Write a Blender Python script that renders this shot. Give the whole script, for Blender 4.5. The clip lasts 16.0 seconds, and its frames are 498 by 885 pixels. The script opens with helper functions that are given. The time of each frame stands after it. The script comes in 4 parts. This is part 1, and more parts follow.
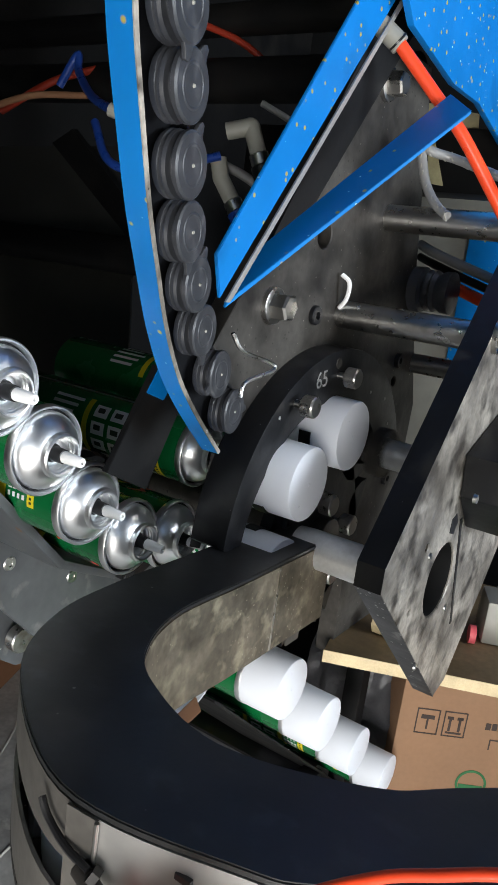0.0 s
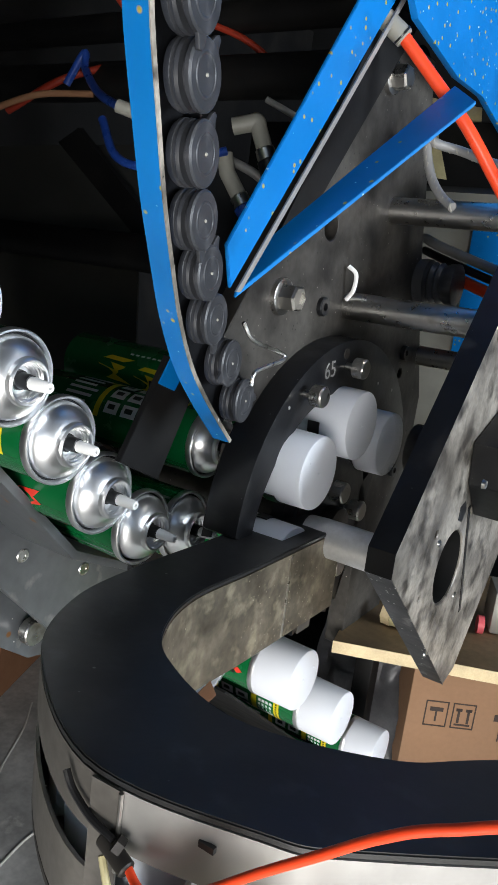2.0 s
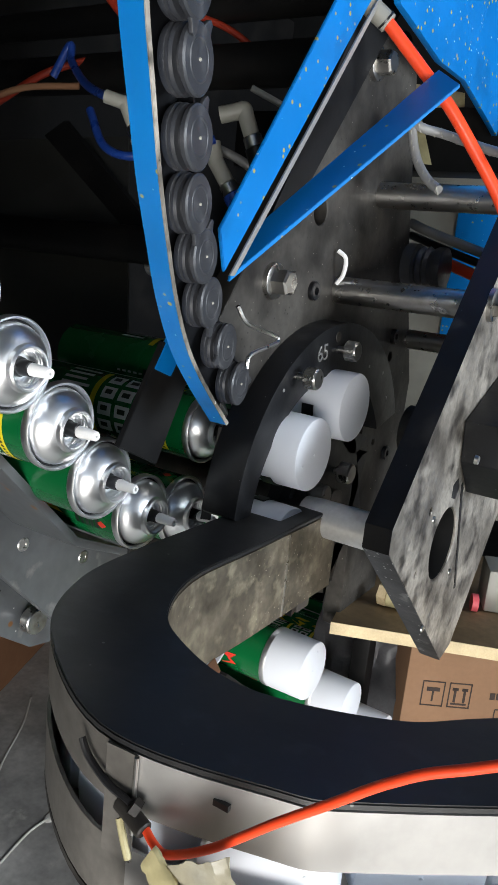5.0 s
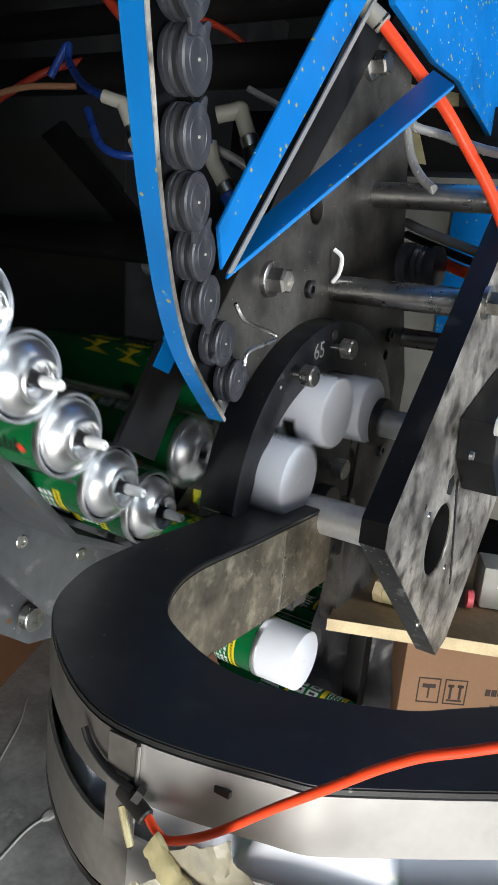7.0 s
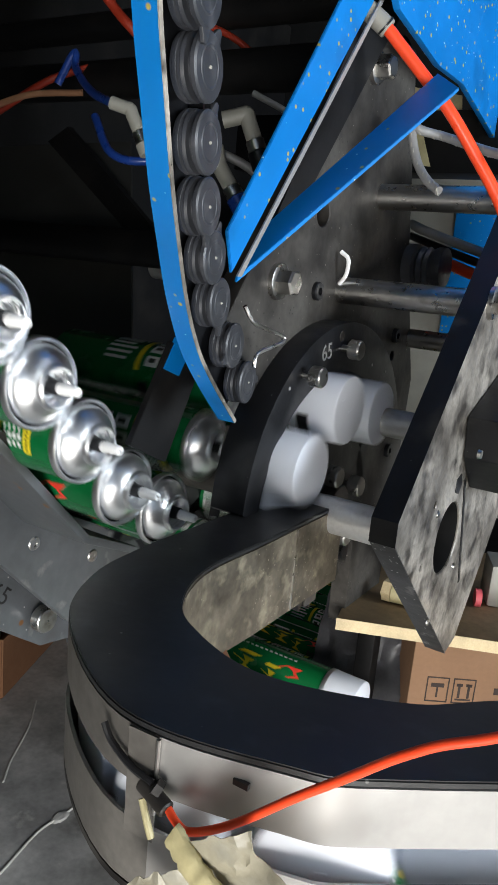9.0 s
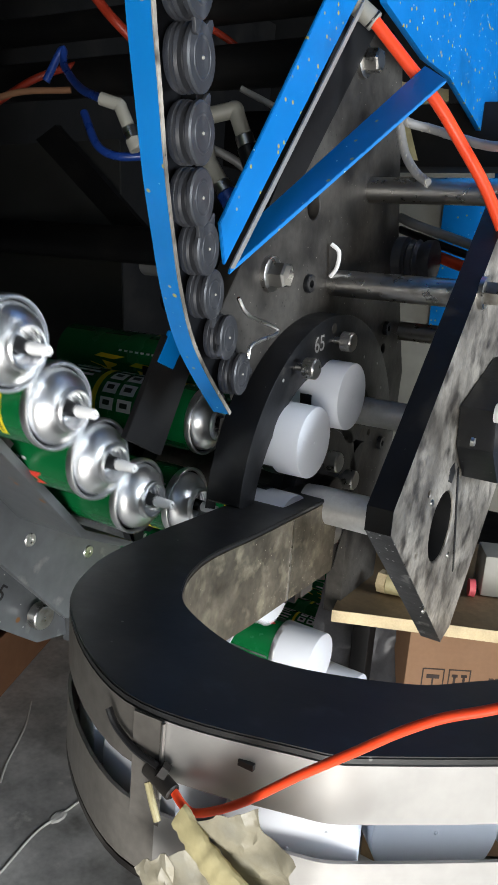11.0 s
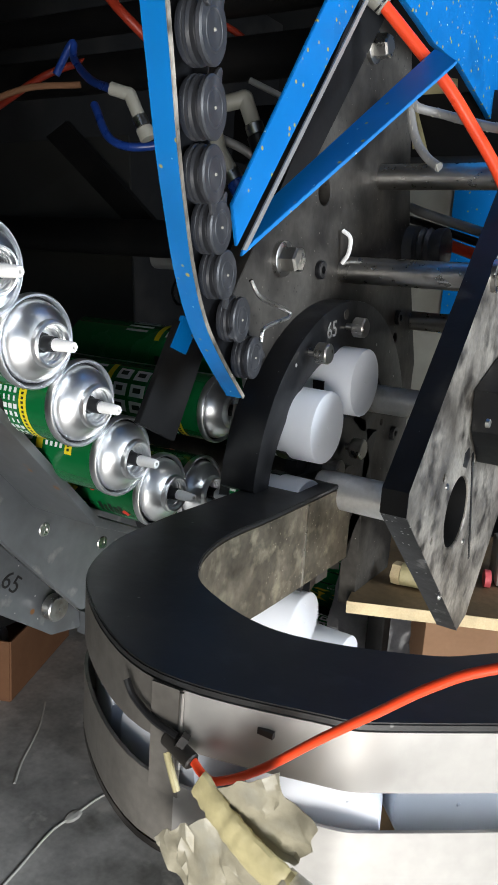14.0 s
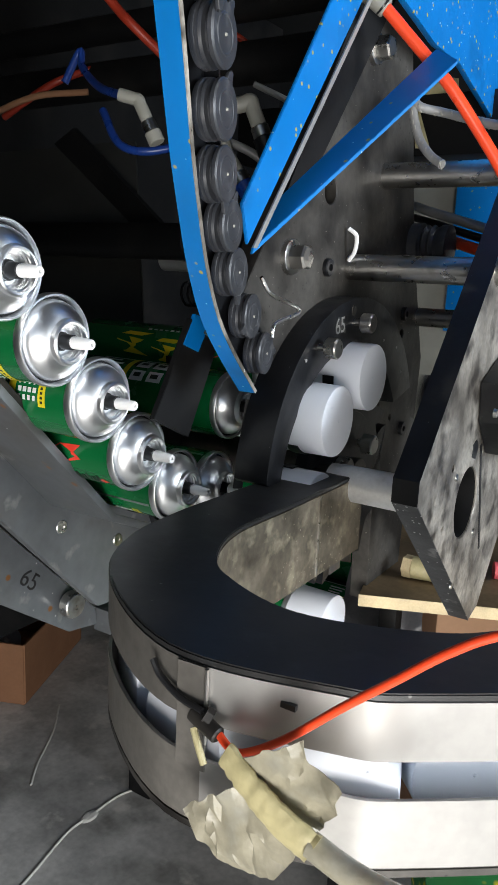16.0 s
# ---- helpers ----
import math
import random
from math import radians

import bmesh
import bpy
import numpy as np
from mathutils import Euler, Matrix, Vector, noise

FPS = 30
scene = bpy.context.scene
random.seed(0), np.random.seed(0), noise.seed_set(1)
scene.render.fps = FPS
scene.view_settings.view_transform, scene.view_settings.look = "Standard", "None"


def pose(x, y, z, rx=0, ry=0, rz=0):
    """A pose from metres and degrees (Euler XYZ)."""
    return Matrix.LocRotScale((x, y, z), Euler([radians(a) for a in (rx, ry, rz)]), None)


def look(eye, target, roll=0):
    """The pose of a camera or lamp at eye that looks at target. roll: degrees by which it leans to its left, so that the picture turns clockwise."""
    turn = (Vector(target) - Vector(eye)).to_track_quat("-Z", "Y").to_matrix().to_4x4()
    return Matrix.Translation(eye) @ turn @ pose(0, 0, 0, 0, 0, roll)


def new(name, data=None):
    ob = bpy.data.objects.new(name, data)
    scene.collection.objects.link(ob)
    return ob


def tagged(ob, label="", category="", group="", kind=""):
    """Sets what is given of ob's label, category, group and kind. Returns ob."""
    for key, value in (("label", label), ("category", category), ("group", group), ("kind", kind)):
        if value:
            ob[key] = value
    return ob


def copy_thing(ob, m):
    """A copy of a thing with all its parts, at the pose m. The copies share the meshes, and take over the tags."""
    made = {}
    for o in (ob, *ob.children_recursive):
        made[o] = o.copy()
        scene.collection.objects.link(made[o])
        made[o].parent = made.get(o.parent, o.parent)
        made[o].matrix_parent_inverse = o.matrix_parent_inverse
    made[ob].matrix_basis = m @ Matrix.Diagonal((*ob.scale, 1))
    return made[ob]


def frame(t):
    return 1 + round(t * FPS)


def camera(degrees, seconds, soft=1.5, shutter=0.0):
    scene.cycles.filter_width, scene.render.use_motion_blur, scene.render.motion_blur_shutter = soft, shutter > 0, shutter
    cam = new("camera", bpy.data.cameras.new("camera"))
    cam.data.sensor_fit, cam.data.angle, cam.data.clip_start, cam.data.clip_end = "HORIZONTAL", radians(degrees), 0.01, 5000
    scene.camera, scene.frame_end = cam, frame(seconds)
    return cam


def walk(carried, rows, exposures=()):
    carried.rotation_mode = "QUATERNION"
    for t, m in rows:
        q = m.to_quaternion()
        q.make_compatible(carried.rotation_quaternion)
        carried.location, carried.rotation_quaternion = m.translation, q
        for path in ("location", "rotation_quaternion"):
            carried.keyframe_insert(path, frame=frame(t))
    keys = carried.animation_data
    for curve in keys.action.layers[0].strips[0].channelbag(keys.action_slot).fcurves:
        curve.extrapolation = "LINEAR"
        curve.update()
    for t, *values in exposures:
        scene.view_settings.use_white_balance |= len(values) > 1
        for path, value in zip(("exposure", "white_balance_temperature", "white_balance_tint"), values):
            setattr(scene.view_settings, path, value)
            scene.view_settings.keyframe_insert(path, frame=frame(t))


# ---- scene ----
cam = camera(36.6, 16.0, soft=0.5, shutter=0.5)
METRES, EYE, TILT, LEAN, TURN = 0.1145, 1.2, -13.5, -7.5, 34.0
ROWS = [
    (0.0, 0.0, 0.0, 0.0, 0.0, 0.0, -0.0),
    (0.5, -0.029, -0.0133, -0.0561, 0.05, -0.06, 0.28),
    (1.0, -0.058, -0.031, -0.0883, 0.23, -0.06, 0.18),
    (1.5, -0.0603, -0.0577, -0.0928, 0.19, -0.07, 0.26),
    (2.0, -0.0555, -0.0679, -0.0891, 0.22, 0.12, 0.57),
    (2.5, -0.0527, -0.0665, -0.0827, 0.14, 0.13, 0.68),
    (3.0, -0.0473, -0.0707, -0.0916, 0.19, 0.21, 0.55),
    (3.5, -0.0667, -0.0998, -0.1451, 0.16, 0.18, 1.01),
    (4.0, -0.0917, -0.1292, -0.159, -0.47, -0.1, 1.64),
    (6.5, -0.1237, -0.1898, -0.2004, -0.61, -0.36, 2.23),
    (7.0, -0.1313, -0.2103, -0.204, -0.98, -0.29, 2.12),
    (7.5, -0.1372, -0.2318, -0.1916, -1.01, -0.25, 2.23),
    (8.0, -0.1505, -0.2479, -0.2071, -0.62, -0.08, 2.3),
    (8.5, -0.1605, -0.2582, -0.2065, -0.66, -0.1, 2.5),
    (9.0, -0.1774, -0.2733, -0.2166, -0.68, -0.07, 2.62),
    (11.5, -0.2233, -0.3039, -0.2866, -1.53, -0.13, 3.62),
    (12.0, -0.2258, -0.3003, -0.2997, -1.32, -0.08, 3.76),
    (12.5, -0.2288, -0.3176, -0.3289, -1.25, 0.07, 3.61),
    (13.0, -0.2376, -0.2949, -0.3275, -1.15, 0.13, 3.7),
    (13.5, -0.2293, -0.2812, -0.3728, -0.77, 0.28, 3.84),
    (14.0, -0.2561, -0.2881, -0.4323, -0.68, 0.36, 4.09),
    (14.5, -0.2805, -0.3305, -0.4752, -0.31, 0.39, 4.55),
    (15.0, -0.2791, -0.3497, -0.4414, -0.35, 0.48, 4.71),
    (15.5, -0.2884, -0.3652, -0.4711, -0.2, 0.79, 4.9),
    (16.0, -0.317, -0.4164, -0.5073, -0.23, 0.73, 5.09),
]
walk(cam, [(t, pose(0, 0, EYE, TILT, LEAN, TURN) @ pose(METRES * x, METRES * y, METRES * z, 90 + pitch, roll, yaw)) for t, x, y, z, yaw, pitch, roll in ROWS])

# ---- world, daylight opening, lamps ----
world = bpy.data.worlds.new("world")
scene.world = world
world.use_nodes = True
_sky = world.node_tree.nodes.new("ShaderNodeTexSky")
_sky.sky_type, _sky.sun_disc = "NISHITA", False
_sky.sun_elevation, _sky.sun_rotation = radians(35), radians(200)
world.node_tree.links.new(_sky.outputs[0], world.node_tree.nodes["Background"].inputs[0])
world.node_tree.nodes["Background"].inputs[1].default_value = 0.08


def area_lamp(name, m, sx, sy, watts, colour):
    data = bpy.data.lights.new(name, "AREA")
    data.shape, data.size, data.size_y, data.energy, data.color = "RECTANGLE", sx, sy, watts, colour
    ob = new(name, data)
    ob.matrix_world = m
    return ob


area_lamp("door_daylight", look((0.95, -1.07, 0.5), (0.8, 0.0, 0.55)), 1.3, 0.9, 62, (1.0, 0.98, 0.95))
area_lamp("window_daylight", look((2.38, 0.9, 1.5), (0.0, 0.9, 1.3)), 1.3, 1.1, 90, (0.84, 0.92, 1.0))
area_lamp("tube_light", look((0.9, 1.0, 2.72), (0.9, 1.0, 0.0)), 0.12, 1.2, 2.5, (1.0, 0.95, 0.86))


# ---- materials ----
def mat(name, colour, rough=0.5, metal=0.0, vary=0.15, scale=30.0, grain=0.0, bump=0.0, dirt=None, dirt_amount=0.0, dirt_scale=8.0, coat=0.0, spec=0.5, speck=None, stretch=None, wear=None):
    m = bpy.data.materials.new(name)
    m.use_nodes = True
    nt = m.node_tree
    b = nt.nodes["Principled BSDF"]
    b.inputs["Roughness"].default_value, b.inputs["Metallic"].default_value = rough, metal
    b.inputs["Coat Weight"].default_value = coat
    b.inputs["Specular IOR Level"].default_value = spec
    co = nt.nodes.new("ShaderNodeTexCoord")
    vec = co.outputs["Object"]
    if stretch:
        mp = nt.nodes.new("ShaderNodeMapping")
        mp.inputs["Scale"].default_value = stretch
        nt.links.new(vec, mp.inputs["Vector"])
        vec = mp.outputs[0]

    def noise_tex(s, detail=5.0):
        n = nt.nodes.new("ShaderNodeTexNoise")
        n.inputs["Scale"].default_value, n.inputs["Detail"].default_value = s, detail
        nt.links.new(vec, n.inputs["Vector"])
        return n

    def mix(fac, a, c, blend="MIX"):
        x = nt.nodes.new("ShaderNodeMix")
        x.data_type, x.blend_type = "RGBA", blend
        for sock, val in ((x.inputs[0], fac), (x.inputs[6], a), (x.inputs[7], c)):
            if hasattr(val, "links"):
                nt.links.new(val, sock)
            else:
                sock.default_value = val
        return x.outputs[2]

    def ramp(sock, lo, hi):
        r = nt.nodes.new("ShaderNodeMapRange")
        r.inputs[1].default_value, r.inputs[2].default_value = lo, hi
        nt.links.new(sock, r.inputs[0])
        return r.outputs[0]

    n1 = noise_tex(scale)
    dark = tuple(v * (1 - vary) for v in colour) + (1,)
    light = tuple(min(1, v * (1 + vary)) for v in colour) + (1,)
    out = mix(ramp(n1.outputs[0], 0.3, 0.7), dark, light)
    fac_dirt = None
    if dirt:
        n2 = noise_tex(dirt_scale, 8.0)
        fac_dirt = ramp(n2.outputs[0], 0.62 - 0.3 * dirt_amount, 0.78 - 0.2 * dirt_amount)
        out = mix(fac_dirt, out, (*dirt, 1))
    if wear:
        w_colour, w_scale, w_lo, w_hi = wear
        out = mix(ramp(noise_tex(w_scale, 9.0).outputs[0], w_lo, w_hi), out, (*w_colour, 1))
    for s_colour, s_scale, s_size, s_share in speck or ():
        vo = nt.nodes.new("ShaderNodeTexVoronoi")
        vo.inputs["Scale"].default_value = s_scale
        nt.links.new(co.outputs["Object"], vo.inputs["Vector"])
        near = ramp(vo.outputs["Distance"], s_size, s_size * 0.6)
        pick = nt.nodes.new("ShaderNodeSeparateColor")
        nt.links.new(vo.outputs["Color"], pick.inputs[0])
        chosen = ramp(pick.outputs[0], 1 - s_share, 1 - s_share + 0.02)
        mul = nt.nodes.new("ShaderNodeMath")
        mul.operation = "MULTIPLY"
        nt.links.new(near, mul.inputs[0])
        nt.links.new(chosen, mul.inputs[1])
        out = mix(mul.outputs[0], out, (*s_colour, 1))
    if grain:
        n3 = noise_tex(scale * 12, 3.0)
        out = mix(grain, out, n3.outputs[0], "OVERLAY")
    nt.links.new(out, b.inputs["Base Color"])
    rr = nt.nodes.new("ShaderNodeMapRange")
    rr.inputs[3].default_value, rr.inputs[4].default_value = max(0.03, rough - 0.12), min(1, rough + 0.12)
    n4 = noise_tex(scale * 2.3)
    nt.links.new(n4.outputs[0], rr.inputs[0])
    nt.links.new(rr.outputs[0], b.inputs["Roughness"])
    if bump:
        bp = nt.nodes.new("ShaderNodeBump")
        bp.inputs["Strength"].default_value, bp.inputs["Distance"].default_value = bump, 0.001
        n5 = noise_tex(scale * 6)
        nt.links.new(n5.outputs[0], bp.inputs["Height"])
        nt.links.new(bp.outputs[0], b.inputs["Normal"])
    return m


M_BLUE = mat("blue_paint", (0.0, 0.15, 0.46), 0.42, 0, 0.14, 9, 0, 0.15, (0.0, 0.10, 0.30), 0.1, 12, spec=0.35, speck=[((0.36, 0.29, 0.07), 110, 0.24, 0.24), ((0.45, 0.6, 0.72), 160, 0.16, 0.08)])
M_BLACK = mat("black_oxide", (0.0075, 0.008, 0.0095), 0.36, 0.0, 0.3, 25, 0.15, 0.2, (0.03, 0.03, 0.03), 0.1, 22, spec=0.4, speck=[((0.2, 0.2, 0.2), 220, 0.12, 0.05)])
M_COVER = mat("black_cover", (0.0165, 0.0165, 0.0165), 0.38, 0.0, 0.35, 12, 0.15, 0.2, (0.042, 0.039, 0.035), 0.14, 16, speck=[((0.16, 0.16, 0.15), 90, 0.1, 0.06)], wear=((0.028, 0.03, 0.032), 60, 0.56, 0.75))
M_STEEL = mat("dirty_steel", (0.11, 0.102, 0.091), 0.5, 0.3, 0.5, 9, 0.5, 0.6, (0.014, 0.0125, 0.011), 0.62, 11, speck=[((0.02, 0.018, 0.016), 150, 0.2, 0.25), ((0.45, 0.42, 0.36), 170, 0.14, 0.08)], wear=((0.014, 0.012, 0.0105), 9, 0.40, 0.62))
M_FACE = mat("machined_face", (0.42, 0.385, 0.335), 0.42, 0.25, 0.4, 16, 0.6, 0.7, (0.045, 0.04, 0.035), 0.5, 40, speck=[((0.55, 0.54, 0.5), 190, 0.15, 0.12), ((0.03, 0.027, 0.023), 170, 0.16, 0.15)], wear=((0.055, 0.048, 0.041), 12, 0.40, 0.70))
M_PLATE = mat("grey_plate", (0.115, 0.124, 0.133), 0.42, 0.35, 0.2, 7, 0.2, 0.25, (0.09, 0.088, 0.085), 0.2, 9, speck=[((0.2, 0.09, 0.03), 60, 0.25, 0.06), ((0.6, 0.6, 0.6), 120, 0.12, 0.05)], wear=((0.32, 0.32, 0.31), 30, 0.62, 0.78))
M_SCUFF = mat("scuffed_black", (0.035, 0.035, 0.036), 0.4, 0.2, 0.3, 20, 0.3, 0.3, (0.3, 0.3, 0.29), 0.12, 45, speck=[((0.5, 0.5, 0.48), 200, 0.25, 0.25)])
M_BORE = mat("bore_black", (0.006, 0.006, 0.006), 0.7, 0, 0.2, 30, spec=0.2)
M_BAG = mat("printed_bag", (0.008, 0.19, 0.05), 0.35, 0, 0.15, 20, 0.1, 0.3, (0.75, 0.77, 0.74), 0.1, 26, speck=[((0.75, 0.62, 0.03), 48, 0.42, 0.4), ((0.8, 0.82, 0.8), 90, 0.35, 0.3)])
M_ALU = mat("turned_aluminium", (0.62, 0.62, 0.61), 0.35, 0.55, 0.15, 25, 0.2, 0.1, (0.4, 0.38, 0.33), 0.2, 30)
# Darker copy of the band steel; the bend's shade is in the colour.
M_SHADEBAND = mat("shaded_steel_band", (0.155, 0.145, 0.13), 0.45, 0.4, 0.3, 14, 0.3, 0.2, (0.08, 0.073, 0.064), 0.3, 16)
M_SHINY = mat("polished_steel", (0.50, 0.49, 0.465), 0.3, 1.0, 0.12, 40, 0, 0.05, (0.2, 0.17, 0.13), 0.1, 30)
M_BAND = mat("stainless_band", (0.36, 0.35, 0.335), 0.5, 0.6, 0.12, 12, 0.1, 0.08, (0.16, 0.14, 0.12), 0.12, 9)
M_WALLIN = mat("worn_inner_wall", (0.20, 0.17, 0.125), 0.5, 0.3, 0.4, 14, 0.4, 0.4, (0.07, 0.058, 0.04), 0.55, 20, speck=[((0.45, 0.41, 0.3), 260, 0.2, 0.2)], wear=((0.34, 0.30, 0.21), 55, 0.52, 0.72))
M_TIN = mat("tinplate", (0.88, 0.89, 0.90), 0.33, 1.0, 0.05, 30)
M_GREEN = mat("green_lacquer", (0.004, 0.13, 0.035), 0.25, 0.0, 0.08, 8, coat=0.5)
M_YELLOW = mat("yellow_ink", (0.75, 0.62, 0.02), 0.35, 0, 0.05, 20)
M_RED = mat("red_ink", (0.75, 0.05, 0.03), 0.35, 0, 0.05, 20)
M_WHITEINK = mat("white_ink", (0.72, 0.74, 0.74), 0.4, 0, 0.05, 20)
M_DARKINK = mat("dark_ink", (0.01, 0.02, 0.012), 0.4, 0, 0.1, 20)
M_CAP = mat("white_plastic", (0.78, 0.81, 0.87), 0.4, 0, 0.02, 20, spec=0.4)
M_NOZZLE = mat("nozzle_plastic", (0.85, 0.85, 0.84), 0.4, 0, 0.03, 30)
M_VALVE = mat("valve_black", (0.012, 0.012, 0.013), 0.35, 0, 0.1, 30)
M_GREY = mat("dark_grey_plastic", (0.033, 0.035, 0.04), 0.4, 0, 0.25, 60, 0.2, 0.1, (0.085, 0.085, 0.09), 0.12, 70)
M_ORANGE = mat("orange_hose", (0.85, 0.07, 0.02), 0.32, 0, 0.06, 20)
M_WOOD = mat("plywood", (0.20, 0.135, 0.07), 0.65, 0, 0.25, 12, 0.3, 0.2, (0.12, 0.08, 0.04), 0.3, 9)
M_WOODEDGE = mat("plywood_edge", (0.62, 0.50, 0.30), 0.7, 0, 0.15, 40, 0.2, 0.2)
M_CARD = mat("cardboard", (0.30, 0.17, 0.095), 0.8, 0, 0.08, 10, 0.1, 0.1)
M_CARDIN = mat("cardboard_inside", (0.25, 0.12, 0.06), 0.8, 0, 0.08, 10, 0.1, 0.1)
M_PRINT = mat("print_ink", (0.05, 0.035, 0.03), 0.8, 0, 0.2, 40)
M_PRINTG = mat("green_print", (0.03, 0.16, 0.06), 0.8, 0, 0.2, 40)
M_FLOOR = mat("concrete", (0.46, 0.45, 0.43), 0.5, 0, 0.4, 6, 0.3, 0.3, (0.2, 0.195, 0.18), 0.35, 7, wear=((0.6, 0.58, 0.54), 11, 0.6, 0.68))
# Near-black walls and frame: the unlit background's darkness is put into their colour.
M_WALL = mat("unlit_wall", (0.010, 0.0098, 0.0095), 0.95, 0, 0.2, 3, 0.2, 0.2)
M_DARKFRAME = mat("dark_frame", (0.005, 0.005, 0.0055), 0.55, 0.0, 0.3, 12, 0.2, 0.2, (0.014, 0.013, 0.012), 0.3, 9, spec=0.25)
M_TAPE = mat("masking_tape", (0.42, 0.37, 0.20), 0.5, 0, 0.2, 25, 0.15, 0.5, (0.42, 0.38, 0.24), 0.2, 40)
M_FILM = mat("grimy_film", (0.31, 0.285, 0.21), 0.4, 0, 0.25, 30, 0.15, 0.6, (0.30, 0.29, 0.24), 0.35, 45)
M_PALE = mat("pale_plastic", (0.29, 0.285, 0.25), 0.45, 0, 0.08, 30)
M_TUBE = mat("grey_tube", (0.24, 0.24, 0.235), 0.35, 0, 0.15, 30)
M_BLUETUBE = mat("blue_tube", (0.01, 0.04, 0.22), 0.3, 0, 0.1, 30)
M_CRACK = mat("crack_filler", (0.62, 0.61, 0.57), 0.8, 0, 0.1, 20)
M_DULLRED = mat("dull_red_hose", (0.32, 0.03, 0.012), 0.45, 0, 0.15, 20)
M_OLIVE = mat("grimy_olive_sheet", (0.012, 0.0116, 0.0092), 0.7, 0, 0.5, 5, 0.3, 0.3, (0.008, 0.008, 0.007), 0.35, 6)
M_PINK = mat("pink_plastic", (0.75, 0.12, 0.14), 0.5, 0, 0.05, 20)
M_GLOW = bpy.data.materials.new("tube_glow")
M_GLOW.use_nodes = True
M_GLOW.node_tree.nodes["Principled BSDF"].inputs["Emission Color"].default_value = (1, 0.96, 0.88, 1)
M_GLOW.node_tree.nodes["Principled BSDF"].inputs["Emission Strength"].default_value = 4


# ---- mesh helpers ----
def link(name, bm, material, parent=None, label="", smooth=True, m=None):
    me = bpy.data.meshes.new(name)
    bmesh.ops.recalc_face_normals(bm, faces=bm.faces)
    bm.to_mesh(me)
    bm.free()
    for mm in material if isinstance(material, (list, tuple)) else [material]:
        me.materials.append(mm)
    if smooth:
        me.shade_smooth()
        me.set_sharp_from_angle(angle=radians(35))
    ob = new(name, me)
    if parent is not None:
        ob.parent = parent
    if m is not None:
        ob.matrix_basis = m
    if label:
        ob["label"] = label
    return ob


def part(name, bm, material, parent, label="", m=None):
    return link(name, bm, material, parent, label, True, m)


def thing(name, label, category, m=None, group="", kind=""):
    ob = new(name)
    ob.empty_display_size = 0.02
    if m is not None:
        ob.matrix_basis = m
    return tagged(ob, label, category, group, kind)


def box(bm, c, s, m=None, bevel=0.0, mi=0):
    r = bmesh.ops.create_cube(bm, size=1, matrix=Matrix.Translation(c) @ Matrix.Diagonal((*s, 1)))
    vs = r["verts"]
    if bevel:
        es = list({e for v in vs for e in v.link_edges})
        g = bmesh.ops.bevel(bm, geom=es, offset=bevel, segments=2, affect="EDGES", profile=0.6)
        vs = list({v for f in g["faces"] for v in f.verts} | {v for v in vs if v.is_valid})
    if m is not None:
        bmesh.ops.transform(bm, matrix=m, verts=vs)
    for f in {f for v in vs for f in v.link_faces}:
        f.material_index = mi
    return bm


def B(c, s, m=None, bevel=0.0):
    return box(bmesh.new(), c, s, m, bevel)


def lathe(profile, seg=40, bm=None, m=None, mi=None):
    """Turned body about the x axis; profile rows (x, r)."""
    bm = bm or bmesh.new()
    rings = []
    for x, r in profile:
        if r < 1e-6:
            rings.append([bm.verts.new((x, 0, 0))])
        else:
            rings.append([bm.verts.new((x, r * math.cos(2 * math.pi * k / seg), r * math.sin(2 * math.pi * k / seg))) for k in range(seg)])
    for j, (a, b) in enumerate(zip(rings, rings[1:])):
        for k in range(seg):
            k2 = (k + 1) % seg
            q = ([a[0]] if len(a) == 1 else [a[k], a[k2]]) + ([b[0]] if len(b) == 1 else [b[k2], b[k]])
            f = bm.faces.new(q)
            if mi:
                f.material_index = mi[j]
    if m is not None:
        bmesh.ops.transform(bm, matrix=m, verts=[v for r in rings for v in r])
    return bm


def rod(p0, p1, r, seg=24, bm=None, bevel=0.0008):
    bm = bm or bmesh.new()
    d = Vector(p1) - Vector(p0)
    n = d.length
    m = Matrix.Translation(p0) @ d.to_track_quat("X", "Z").to_matrix().to_4x4()
    return lathe([(0, 0), (0, r - bevel), (bevel, r), (n - bevel, r), (n, r - bevel), (n, 0)], seg, bm, m)


def hexhead(p, r, h, bm=None):
    """Hex bolt with washer, axis +x from p."""
    bm = bm or bmesh.new()
    lathe([(0, 0), (0, r * 1.5), (h * 0.22, r * 1.5), (h * 0.25, r * 1.35), (h * 0.25, 0)], 24, bm, Matrix.Translation(p))
    lathe([(h * 0.25, 0), (h * 0.25, r * 1.12), (h * 0.9, r * 1.12), (h, r * 0.95), (h, 0)], 6, bm, Matrix.Translation(p))
    return bm


